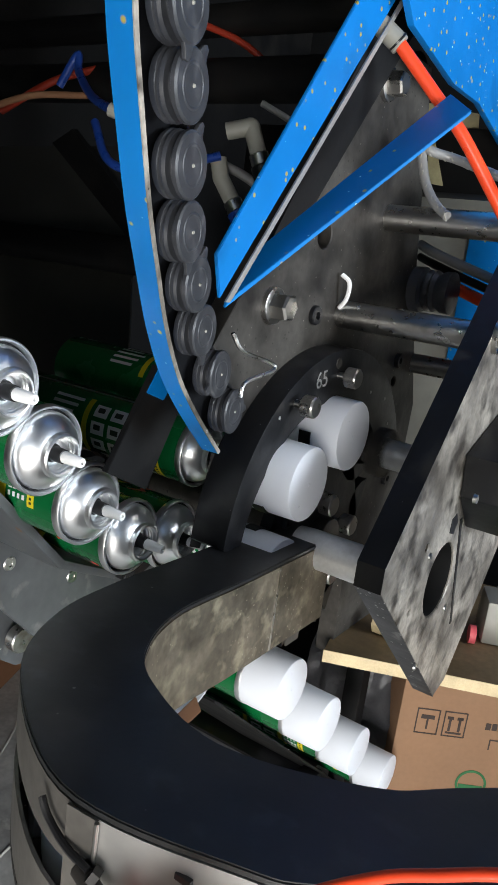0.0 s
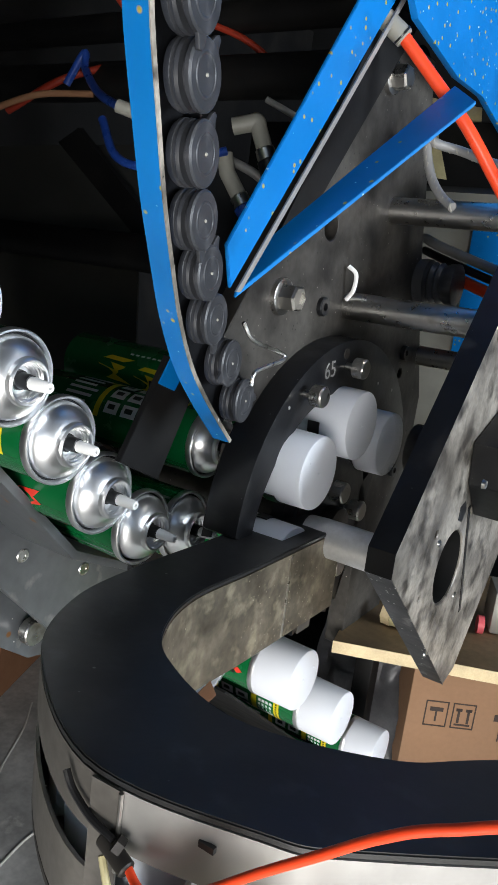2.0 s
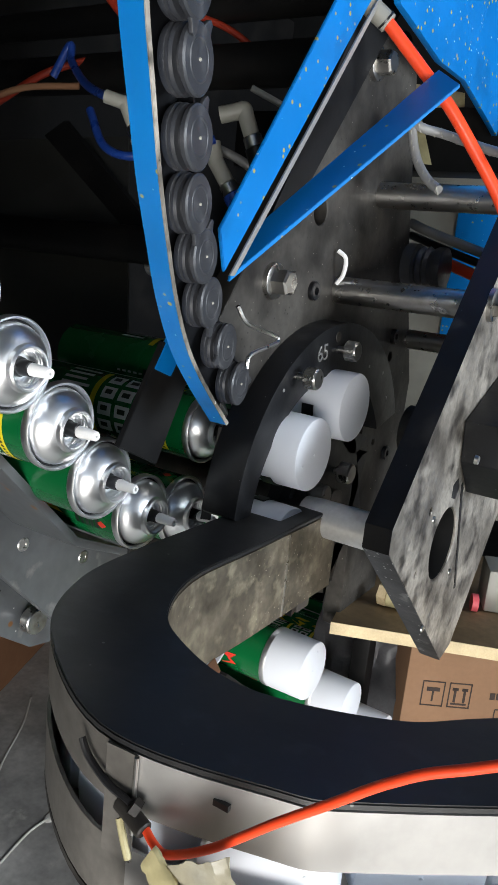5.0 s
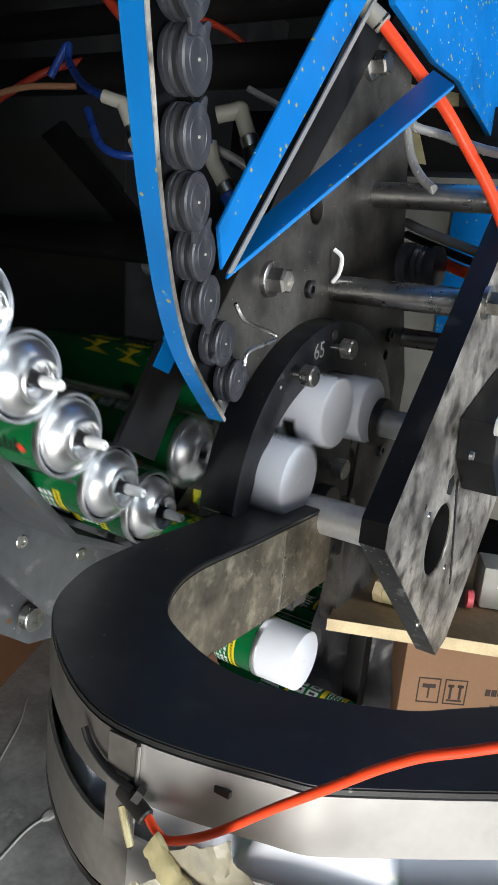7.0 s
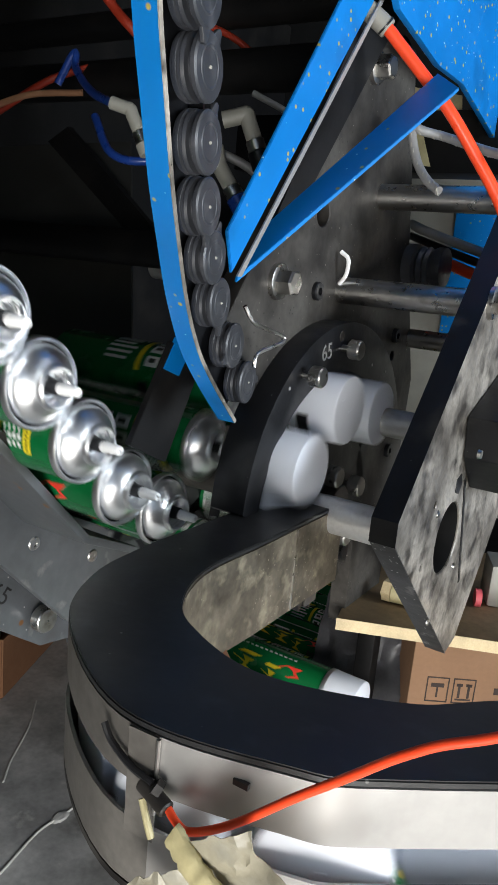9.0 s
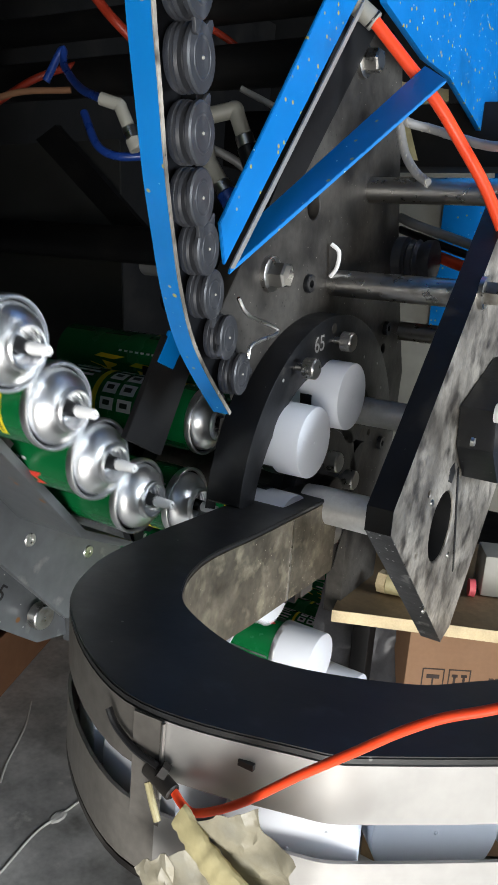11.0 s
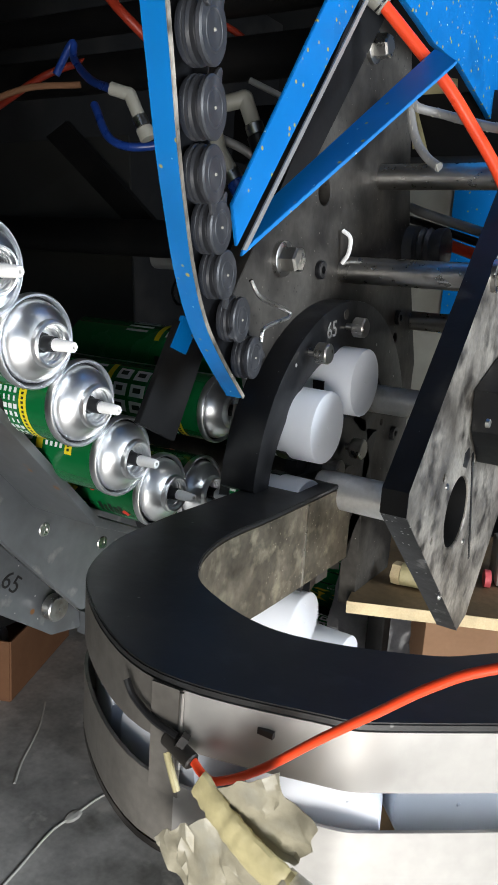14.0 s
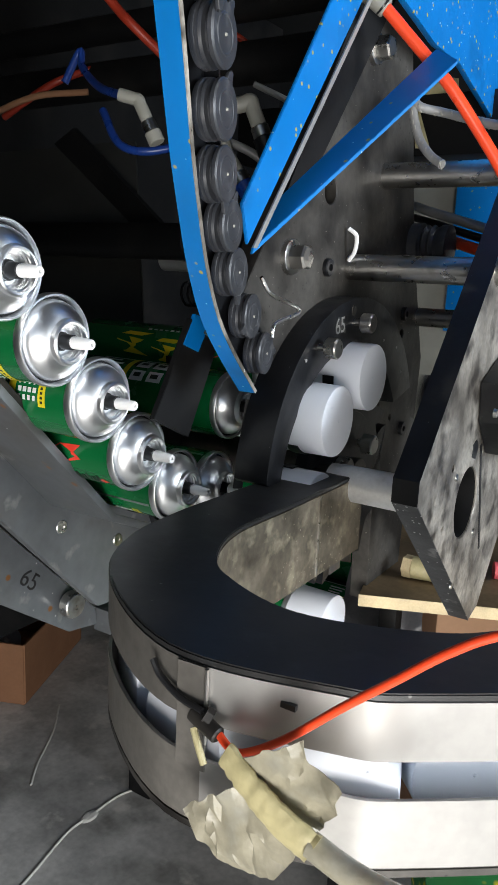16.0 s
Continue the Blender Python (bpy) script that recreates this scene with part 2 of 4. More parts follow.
def prism(poly, x0, x1, bevel=0.0, axis="x"):
    """Plate from an outline in the plane across the axis."""
    bm = bmesh.new()
    put = {"x": lambda u, v, w: (w, u, v), "y": lambda u, v, w: (u, w, v), "z": lambda u, v, w: (u, v, w)}[axis]
    a = [bm.verts.new(put(u, v, x0)) for u, v in poly]
    b = [bm.verts.new(put(u, v, x1)) for u, v in poly]
    n = len(poly)
    bm.faces.new(a[::-1])
    bm.faces.new(b)
    for k in range(n):
        bm.faces.new([a[k], a[(k + 1) % n], b[(k + 1) % n], b[k]])
    bmesh.ops.recalc_face_normals(bm, faces=bm.faces)
    if bevel:
        es = [e for e in bm.edges if e.calc_face_angle(0) > radians(25)]
        bmesh.ops.bevel(bm, geom=es, offset=bevel, segments=2, affect="EDGES", profile=0.6)
    return bm


def slab(corners, thick, bevel=0.0):
    """Flat bar through four corners, thick along its normal, away from the first face's normal."""
    c = [Vector(p) for p in corners]
    n = (c[1] - c[0]).cross(c[3] - c[0]).normalized() * thick
    bm = bmesh.new()
    a = [bm.verts.new(p) for p in c]
    b = [bm.verts.new(p - n) for p in c]
    bm.faces.new(a)
    bm.faces.new(b[::-1])
    for k in range(4):
        bm.faces.new([a[k], b[k], b[(k + 1) % 4], a[(k + 1) % 4]])
    bmesh.ops.recalc_face_normals(bm, faces=bm.faces)
    if bevel:
        bmesh.ops.bevel(bm, geom=list(bm.edges), offset=bevel, segments=2, affect="EDGES")
    return bm


def spline(points, n=10):
    """Smooth points through the given ones."""
    p = [Vector(q) for q in points]
    p = [2 * p[0] - p[1]] + p + [2 * p[-1] - p[-2]]
    out = []
    for k in range(1, len(p) - 2):
        for j in range(n):
            t = j / n
            out.append(0.5 * ((2 * p[k]) + (p[k + 1] - p[k - 1]) * t + (2 * p[k - 1] - 5 * p[k] + 4 * p[k + 1] - p[k + 2]) * t * t + (3 * p[k] - p[k - 1] - 3 * p[k + 1] + p[k + 2]) * t ** 3))
    return out + [p[-2]]


def tube(points, r, seg=14, n=10, bm=None):
    bm = bm or bmesh.new()
    c = spline(points, n)
    rings, up = [], Vector((0.3, 0.2, 1)).normalized()
    for k, q in enumerate(c):
        d = (c[min(k + 1, len(c) - 1)] - c[max(k - 1, 0)]).normalized()
        a = up.cross(d)
        a = a.normalized() if a.length > 1e-4 else Vector((1, 0, 0))
        b = d.cross(a).normalized()
        up = b
        rings.append([bm.verts.new(q + r * (math.cos(2 * math.pi * j / seg) * a + math.sin(2 * math.pi * j / seg) * b)) for j in range(seg)])
    for u, v in zip(rings, rings[1:]):
        for j in range(seg):
            bm.faces.new([u[j], u[(j + 1) % seg], v[(j + 1) % seg], v[j]])
    bm.faces.new(rings[0][::-1])
    bm.faces.new(rings[-1])
    return bm


# ---- room ----
X0, X1, Y0, Y1, H = -3.2, 2.4, -1.1, 3.6, 2.9
tagged(link("floor", B(((X0 + X1) / 2, (Y0 + Y1) / 2, -0.05), (X1 - X0 + 0.4, Y1 - Y0 + 0.4, 0.1)), M_FLOOR, smooth=False), "grey stained concrete workshop floor", "floor", kind="structure")
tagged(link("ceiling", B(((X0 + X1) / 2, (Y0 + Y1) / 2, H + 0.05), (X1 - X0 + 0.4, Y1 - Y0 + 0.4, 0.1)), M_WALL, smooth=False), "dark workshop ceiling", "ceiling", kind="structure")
tagged(link("wall_west", B((X0 - 0.1, (Y0 + Y1) / 2, H / 2), (0.2, Y1 - Y0 + 0.4, H)), M_WALL, smooth=False), "unlit near-black workshop wall", "wall", kind="structure")
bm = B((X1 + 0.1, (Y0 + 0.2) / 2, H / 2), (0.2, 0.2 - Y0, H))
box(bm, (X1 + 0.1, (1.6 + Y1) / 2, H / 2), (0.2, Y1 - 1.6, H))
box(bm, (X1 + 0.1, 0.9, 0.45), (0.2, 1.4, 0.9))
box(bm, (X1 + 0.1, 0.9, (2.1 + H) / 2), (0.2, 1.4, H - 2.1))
tagged(link("wall_east", bm, M_WALL, smooth=False), "unlit near-black workshop wall with a window opening", "wall", kind="structure")
tagged(link("wall_north", B(((X0 + X1) / 2, Y1 + 0.1, H / 2), (X1 - X0, 0.2, H)), M_WALL, smooth=False), "unlit near-black workshop wall", "wall", kind="structure")
bm = B(((X0 - 0.2) / 2, Y0 - 0.1, H / 2), (-X0 - 0.2, 0.2, H))
box(bm, ((1.95 + X1) / 2, Y0 - 0.1, H / 2), (X1 - 1.95, 0.2, H))
box(bm, (0.875, Y0 - 0.1, (2.4 + H) / 2), (2.15, 0.2, H - 2.4))
tagged(link("wall_south", bm, M_WALL, smooth=False), "unlit near-black wall with a wide open doorway", "wall", kind="structure")


# ---- cap feed channel ----
CHZ = 0.967
INNER = spline([(-0.274, 0.601, 0), (-0.274, 0.458, 0), (-0.275, 0.38, 0), (-0.259, 0.329, 0), (-0.232, 0.301, 0), (-0.172, 0.282, 0), (-0.1, 0.307, 0), (-0.058, 0.346, 0), (0.05, 0.448, 0), (0.2, 0.59, 0), (0.5, 0.874, 0), (0.82, 1.177, 0), (1.12, 1.461, 0), (1.47, 1.792, 0)], 8)
OUTER = spline([(-0.329, 0.6, 0), (-0.333, 0.444, 0), (-0.334, 0.378, 0), (-0.326, 0.315, 0), (-0.290, 0.257, 0), (-0.206, 0.2095, 0), (-0.12, 0.2236, 0), (-0.077, 0.247, 0), (0.05, 0.35, 0), (0.21, 0.493, 0), (0.51, 0.777, 0), (0.83, 1.08, 0), (1.13, 1.364, 0), (1.48, 1.695, 0)], 8)
MIDDLE = [(a + b) / 2 for a, b in zip(INNER, OUTER)]


def strip_wall(line, z0, z1, thick, inward):
    """Upright band that follows a line in plan."""
    bm = bmesh.new()
    rows = []
    for k, q in enumerate(line):
        d = (line[min(k + 1, len(line) - 1)] - line[max(k - 1, 0)]).normalized()
        n = Vector((-d.y, d.x, 0)) * thick * inward
        rows.append([bm.verts.new((p.x, p.y, z)) for p, z in ((q, z0), (q, z1), (q + n, z1), (q + n, z0))])
    for a, b in zip(rows, rows[1:]):
        for j in range(4):
            bm.faces.new([a[j], a[(j + 1) % 4], b[(j + 1) % 4], b[j]])
    bm.faces.new(rows[0])
    bm.faces.new(rows[-1][::-1])
    return bm


def flat_strip(a, b, z0, z1):
    bm = bmesh.new()
    rows = [[bm.verts.new((p.x, p.y, z)) for p, z in ((u, z0), (v, z0), (v, z1), (u, z1))] for u, v in zip(a, b)]
    for r, q in zip(rows, rows[1:]):
        for j in range(4):
            bm.faces.new([r[j], r[(j + 1) % 4], q[(j + 1) % 4], q[j]])
    bm.faces.new(rows[0])
    bm.faces.new(rows[-1][::-1])
    bmesh.ops.recalc_face_normals(bm, faces=bm.faces)
    es = [e for e in bm.edges if e.calc_face_angle(0) > radians(60)]
    bmesh.ops.bevel(bm, geom=es, offset=0.0008, segments=2, affect="EDGES")
    return bm


def build_channel():
    t = thing("cap_channel", "bent black-topped steel channel that feeds white caps", "feed channel")
    part("cover", flat_strip(INNER, OUTER, CHZ - 0.004, CHZ), M_COVER, t, "matt black cover plate")
    part("inner_wall", strip_wall(INNER, 0.886, CHZ - 0.0045, 0.002, -1), M_WALLIN, t, "worn grey-brown inner wall")
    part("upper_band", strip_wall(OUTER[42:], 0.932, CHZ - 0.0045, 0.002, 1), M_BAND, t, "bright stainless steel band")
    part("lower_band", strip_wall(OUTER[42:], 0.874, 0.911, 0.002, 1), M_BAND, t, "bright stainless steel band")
    # The bend turns from the light: its bands get the shaded steel colour.
    part("shaded_upper_band", strip_wall(OUTER[:43], 0.932, CHZ - 0.0045, 0.0022, 1), M_SHADEBAND, t, "steel band round the bend, shade in its colour")
    part("shaded_lower_band", strip_wall(OUTER[:43], 0.874, 0.911, 0.0022, 1), M_SHADEBAND, t, "steel band round the bend, shade in its colour")
    part("track", flat_strip([a + (b - a) * 0.45 for a, b in zip(INNER, OUTER)], OUTER, 0.868, 0.8735), M_STEEL, t)
    a, d = OUTER[42], (OUTER[43] - OUTER[41]).normalized()
    n = Vector((d.y, -d.x, 0))
    strap = [a + n * 0.0012 + d * w for w in (-0.014, 0.003)]
    part("joint_strap", slab([(*strap[0].xy, 0.9625), (*strap[0].xy, 0.905), (*strap[1].xy, 0.905), (*strap[1].xy, 0.9625)], 0.0012), M_SHADEBAND, t, "dark strap over the band joint")
    part("weld_bead", tube([Vector((*(a + n * 0.002 + d * 0.0035).xy, z)) for z in (0.9625, 0.95, 0.935, 0.922)], 0.0011, 8, 4), M_SHINY, t, "bright weld bead")
    part("wall_seam", B((-0.2735, 0.509, 0.9243), (0.0012, 0.0012, 0.0755)), M_SHINY, t, "thin bright seam")
    for y in (0.555,):
        part("foot_tab", B((-0.2772, y, 0.884), (0.002, 0.022, 0.016), None, 0.0006), M_STEEL, t)
    part("slot_hole", B((OUTER[46].x - 0.001, OUTER[46].y - 0.0012, 0.953), (0.008, 0.0024, 0.003), Matrix.Identity(4)), M_VALVE, t)
    for k, h in ((66, 0.868), (84, 0.868), (98, 0.868)):
        q = MIDDLE[k]
        part("support_post", rod((q.x, q.y, 0), (q.x, q.y, h), 0.014), M_DARKFRAME, t)
    return t


build_channel()


# ---- spray can, cap ----
CAN_R, CAN_L = 0.0335, 0.255


def patch(bm, x0, x1, a0, a1, r, mi=0, n=None):
    n = n or max(2, int(abs(a1 - a0) / 8))
    v = [[bm.verts.new((x, r * math.cos(radians(a)), r * math.sin(radians(a)))) for x in (x0, x1)] for a in [a0 + (a1 - a0) * k / n for k in range(n + 1)]]
    for p, q in zip(v, v[1:]):
        bm.faces.new([p[0], q[0], q[1], p[1]]).material_index = mi


def blob(bm, pts, r, mi=0):
    """Printed shape on the can: outline rows (x, degrees)."""
    bm.faces.new([bm.verts.new((x, r * math.cos(radians(a)), r * math.sin(radians(a)))) for x, a in pts]).material_index = mi


def build_can():
    """Axis along +x, crimped rim at x = 0, body to the minus side."""
    t = thing("spray_can", "green lacquered aerosol can with printed label, silver dome and white nozzle", "spray can", group="cans on the line")
    part("body", lathe([(-CAN_L, 0), (-CAN_L + 0.006, 0.016), (-CAN_L, CAN_R - 0.003), (-CAN_L, CAN_R + 0.0004), (-CAN_L + 0.004, CAN_R), (-0.004, CAN_R)], 48), M_GREEN, t)
    part("rim", lathe([(-0.005, CAN_R), (-0.0045, CAN_R + 0.0012), (0.0008, CAN_R + 0.0013), (0.0022, CAN_R + 0.0004), (0.0022, CAN_R - 0.0008), (0.0008, CAN_R - 0.0016), (-0.003, CAN_R - 0.0018)], 48), M_TIN, t, "crimped tinplate rim")
    part("groove", lathe([(-0.0028, CAN_R - 0.0017), (-0.0032, CAN_R - 0.0026), (-0.0028, CAN_R - 0.0036)], 48), M_VALVE, t, "dark sealing groove inside the rim")
    part("dome", lathe([(-0.003, CAN_R - 0.0035), (0.0012, CAN_R - 0.0040), (0.005, CAN_R - 0.0058), (0.0088, CAN_R - 0.0092), (0.0118, 0.0212), (0.0134, 0.0186), (0.0140, 0.0176), (0.0152, 0.0174), (0.0176, 0.0170), (0.0186, 0.0158), (0.0184, 0.0146), (0.0166, 0.0138), (0.0150, 0.0139), (0.0142, 0.0130), (0.0126, 0.0133), (0.0116, 0.0124), (0.0100, 0.0127), (0.0088, 0.0116), (0.0060, 0.0112), (0.0050, 0.0098), (0.0050, 0)], 48), M_TIN, t, "silver domed top with rolled ribbed valve cup")
    part("valve", lathe([(0.0045, 0), (0.0045, 0.0075), (0.0085, 0.007), (0.0095, 0.0058), (0.0195, 0.0054), (0.0205, 0.0035), (0.0205, 0)], 20), M_VALVE, t, "black valve collar")
    part("nozzle", lathe([(0.018, 0), (0.018, 0.0046), (0.022, 0.0047), (0.037, 0.0038), (0.0378, 0.0032), (0.0378, 0.0014), (0.033, 0.0014), (0.033, 0)], 20), M_NOZZLE, t, "white plastic spray nozzle")
    r = CAN_R + 0.00025
    bm = bmesh.new()
    patch(bm, -0.034, -0.026, -70, 60, r, 0)
    patch(bm, -0.068, -0.06, -70, 60, r, 0)
    for k in range(11):
        a = -64 + k * 11
        for j in range(4):
            patch(bm, -0.0570 + j * 0.0056, -0.0530 + j * 0.0056 - 0.001 * (k % 3), a, a + 7, r, 1, 1)
    for k in range(4):
        a = -62 + k * 30
        patch(bm, -0.092, -0.073, a, a + 22, r, 1)
        patch(bm, -0.088, -0.078, a + 6, a + 15, r + 0.0001, 3)
        patch(bm, -0.115, -0.097, a, a + 22, r, 1)
        patch(bm, -0.111, -0.102, a + 5, a + 14, r + 0.0001, 3)
    patch(bm, -0.128, -0.121, -70, 60, r, 0)
    for k in range(9):
        patch(bm, -0.175, -0.135 - 0.004 * (k % 3), -66 + k * 13, -60 + k * 13, r, 1, 1)
    for k in range(20):
        a = -68 + k * 6.3
        patch(bm, -0.0315, -0.0288, a, a + 3.6, r + 0.0001, 3, 1)
    for j, (x0, w) in enumerate(((-0.2, 0.052), (-0.145, 0.045), (-0.096, 0.03))):
        a = 150 + 10 * j
        blob(bm, [(x0, a), (x0 + 0.3 * w, a + 26), (x0 + w, a + 30), (x0 + 0.55 * w, a + 16), (x0 + 0.8 * w, a - 2), (x0 + 0.35 * w, a - 6), (x0 + 0.5 * w, a + 8)], r, 0)
        blob(bm, [(x0 + 0.1 * w, a - 12), (x0 + 0.7 * w, a - 10), (x0 + w, a - 18), (x0 + 0.3 * w, a - 20)], r, 0)
    blob(bm, [(-0.072, 150), (-0.055, 168), (-0.036, 160), (-0.044, 150), (-0.036, 138), (-0.06, 140)], r, 2)
    for k in range(5):
        patch(bm, -0.05 + 0.006 * k, -0.0455 + 0.006 * k, 185 + 4 * (k % 2), 206, r, 3, 2)
    blob(bm, [(-0.018, 190), (-0.012, 197), (-0.018, 203), (-0.024, 196)], r, 2)
    for k in range(14):
        patch(bm, -0.16 + 0.008 * k, -0.155 + 0.008 * k, 118, 122, r, 1, 1)
    part("label", bm, [M_YELLOW, M_WHITEINK, M_RED, M_DARKINK], t, "printed label in yellow, white, red and black")
    part("seam", B((-0.12, 0, -CAN_R - 0.0001), (0.225, 0.0022, 0.0009)), M_TIN, t, "welded side seam")
    return t


CAP_R, CAP_L = 0.0345, 0.05


def build_cap():
    """Closed face at x = 0, open skirt to the minus side."""
    t = thing("overcap", "plain white plastic overcap for a can", "overcap", group="caps on the line")
    part("shell", lathe([(-CAP_L, CAP_R - 0.0012), (-CAP_L, CAP_R), (-0.0015, CAP_R - 0.0006), (-0.0004, CAP_R - 0.0012), (0, CAP_R - 0.0025), (0, 0), ], 56), M_CAP, t)
    part("inner_skin", lathe([(-CAP_L, CAP_R - 0.0013), (-0.003, CAP_R - 0.002), (-0.002, 0)], 40), M_CAP, t)
    part("gate_mark", lathe([(0.0, 0.0011), (0.0007, 0.0008), (0.0007, 0)], 12), M_CAP, t, "small moulding nub")
    bm = lathe([(0.0, 0.001), (0.0006, 0.0007), (0.0006, 0)], 12, None, Matrix.Translation((0, 0.018, 0.013)))
    part("mould_mark", bm, M_CAP, t)
    return t


# ---- timing of the indexing wheel ----
MIDS = (0.31, 1.26, 2.15, 3.05, 3.98, 6.12, 6.97, 8.95, 9.88, 10.81, 11.74, 12.64, 13.56, 14.48, 15.36)
DUR, ROLL = 0.28, 0.42
CY, CZ, CR, FIRST = 0.648, 0.944, 0.1093, 182.2
RIM_X, CAP_X, PRESSED_X = -0.41, -0.29, -0.352


def ease(u):
    u = min(1.0, max(0.0, u))
    return u * u * (3 - 2 * u)


def turns(t, delay=0.0, dur=DUR):
    return sum(ease((t - (m - DUR / 2) - delay) / dur) for m in MIDS)


def rows_at(dur=DUR, delay=0.0, steps=5):
    ts = {0.0, 16.0}
    for m in MIDS:
        a = m - DUR / 2 + delay
        for k in range(-1, steps + 2):
            t = a + dur * k / steps
            if 0 < t < 16:
                ts.add(round(t * FPS) / FPS)
    return sorted(ts)


QUEUE = [(CY + CR * math.cos(radians(FIRST)), CZ + CR * math.sin(radians(FIRST))), (0.477, 0.953), (0.422, 0.995), (0.374, 1.046), (0.327, 1.096)]
for _k in range(40):
    QUEUE.append((QUEUE[-1][0] - 0.047, QUEUE[-1][1] + 0.0495))
# way of a released can: seconds since its release, shift along x, y, z
EXIT = [(0.14, 0.0, CY + CR * math.cos(radians(FIRST - 270)), CZ + CR * math.sin(radians(FIRST - 270))), (0.24, 0.006, 0.612, 0.818), (0.45, 0.03, 0.622, 0.79), (0.65, 0.036, 0.648, 0.771), (0.9, 0.036, 0.668, 0.752), (1.2, 0.036, 0.706, 0.719), (1.5, 0.036, 0.754, 0.68), (1.85, 0.036, 0.802, 0.638), (2.4, 0.036, 0.895, 0.562), (3.3, 0.036, 1.055, 0.43), (4.2, -0.19, 1.14, 0.345), (26.0, -0.19, 2.95, 0.335)]
RELEASED = (-11.5, -10.6, -9.7, -8.8, -7.9, -7.0, -6.1, -5.2, -4.3, -3.25, -2.4, -1.6, -0.7) + MIDS


def along(path, u):
    k = min(len(path) - 2, max(0, int(u)))
    f = u - k
    return tuple(a + (b - a) * f for a, b in zip(path[k], path[k + 1]))


def can_yz(start, t):
    """Shift along x, y, z and station of a can."""
    s = start + turns(t)
    if s >= 0:
        if s < 5.99:
            a = radians(FIRST - 45 * s)
            return 0.0, CY + CR * math.cos(a), CZ + CR * math.sin(a), s
        age = max(0.0, t - RELEASED[min(len(RELEASED) - 1, 12 + 6 - start)])
        for a, b in zip(EXIT, EXIT[1:]):
            if age <= b[0]:
                break
        f = min(1.0, max(0.0, age - a[0]) / (b[0] - a[0]))
        return a[1] + (b[1] - a[1]) * f, a[2] + (b[2] - a[2]) * f, a[3] + (b[3] - a[3]) * f, s
    u = max(0.0, -(start + turns(t, 0.04, ROLL)))
    y, z = along(QUEUE, max(u, -s if u < 1 else u))
    return 0.0, y, z, s


def home(s):
    """Cans move forward a little as they take the cap."""
    return 0.012 * ease((s - 2.9) / 1.0)


def cap_drop(s, t):
    """How far the pushed-on cap has gone home."""
    if s < 2.98:
        return 0.0
    k = max((m for m in MIDS if m - 0.15 <= t), default=-0.6)
    return max(0.0, ease((t - k - 0.1) / 0.16)) if s < 3.02 else 1.0


def build_line():
    global CAP_MASTER
    can, cap = build_can(), build_cap()
    CAP_MASTER = cap
    moves = []
    times = sorted(set(rows_at()) | set(rows_at(ROLL, 0.04)) | set(rows_at(0.16, 0.24, 4)) | {round(0.2 * k * FPS) / FPS for k in range(81)})
    for k, start in enumerate(range(10, -23, -1)):
        c = can if k == 0 else copy_thing(can, Matrix())
        c["group"] = "cans on the line"
        spin = (k * 137.5) % 360
        moves.append((c, [(t, pose(RIM_X + home(s) + x, y, z, spin + 40 * s, 0, 0)) for t in times for x, y, z, s in [can_yz(start, t)]]))
        p = cap if k == 0 else copy_thing(cap, Matrix())
        moves.append((p, [(t, cap_pose(start, t, spin)) for t in times]))
    for k, start in enumerate(range(-23, -37, -1)):
        p = copy_thing(cap, Matrix())
        moves.append((p, [(t, cap_pose(start, t, 40.0 * k)) for t in times]))
    return moves


def cap_pose(start, t, spin):
    x, y, z, s = can_yz(start, t)
    if s >= 0:
        return pose(x + CAP_X + (PRESSED_X - CAP_X) * cap_drop(s, t), y, z, spin + 40 * s, 0, 0)
    end = Vector((-0.33, 0.47, 0.915))
    if s > -1:
        f = ease(s + 1)
        a = (end - Vector((CAP_X, QUEUE[0][0], QUEUE[0][1])))
        q = Vector((CAP_X, QUEUE[0][0], QUEUE[0][1])) + a * (1 - f)
        return pose(q.x - 0.02 * math.sin(math.pi * f), q.y + 0.04 * math.sin(math.pi * f), q.z + 0.04 * math.sin(math.pi * f), spin, 0, -180 * (1 - f))
    u = -(s + 1) * 0.0705
    return channel_pose(u, spin)


def channel_pose(u, spin):
    """A cap in the channel, u metres before its end, with its closed face outwards."""
    k, left = 12, u
    while k < len(MIDDLE) - 2 and left > (MIDDLE[k + 1] - MIDDLE[k]).length:
        left -= (MIDDLE[k + 1] - MIDDLE[k]).length
        k += 1
    d = (MIDDLE[k + 1] - MIDDLE[k]).normalized()
    q = MIDDLE[k] + d * left
    out = Vector((d.y, -d.x, 0))
    if (OUTER[k] - MIDDLE[k]).dot(out) < 0:
        out = -out
    q = q + out * (0.0255 - 0.0195 * min(1.0, max(0.0, (k - 46) / 10)))
    return pose(q.x, q.y, 0.9055, 0, 0, math.degrees(math.atan2(out.y, out.x)))


MOVES = build_line()


# ---- star wheel, guard ring, plates, rods ----
def circle(cy, cz, r, a0, a1, n):
    return [(cy + r * math.cos(radians(a0 + (a1 - a0) * k / n)), cz + r * math.sin(radians(a0 + (a1 - a0) * k / n))) for k in range(n + 1)]


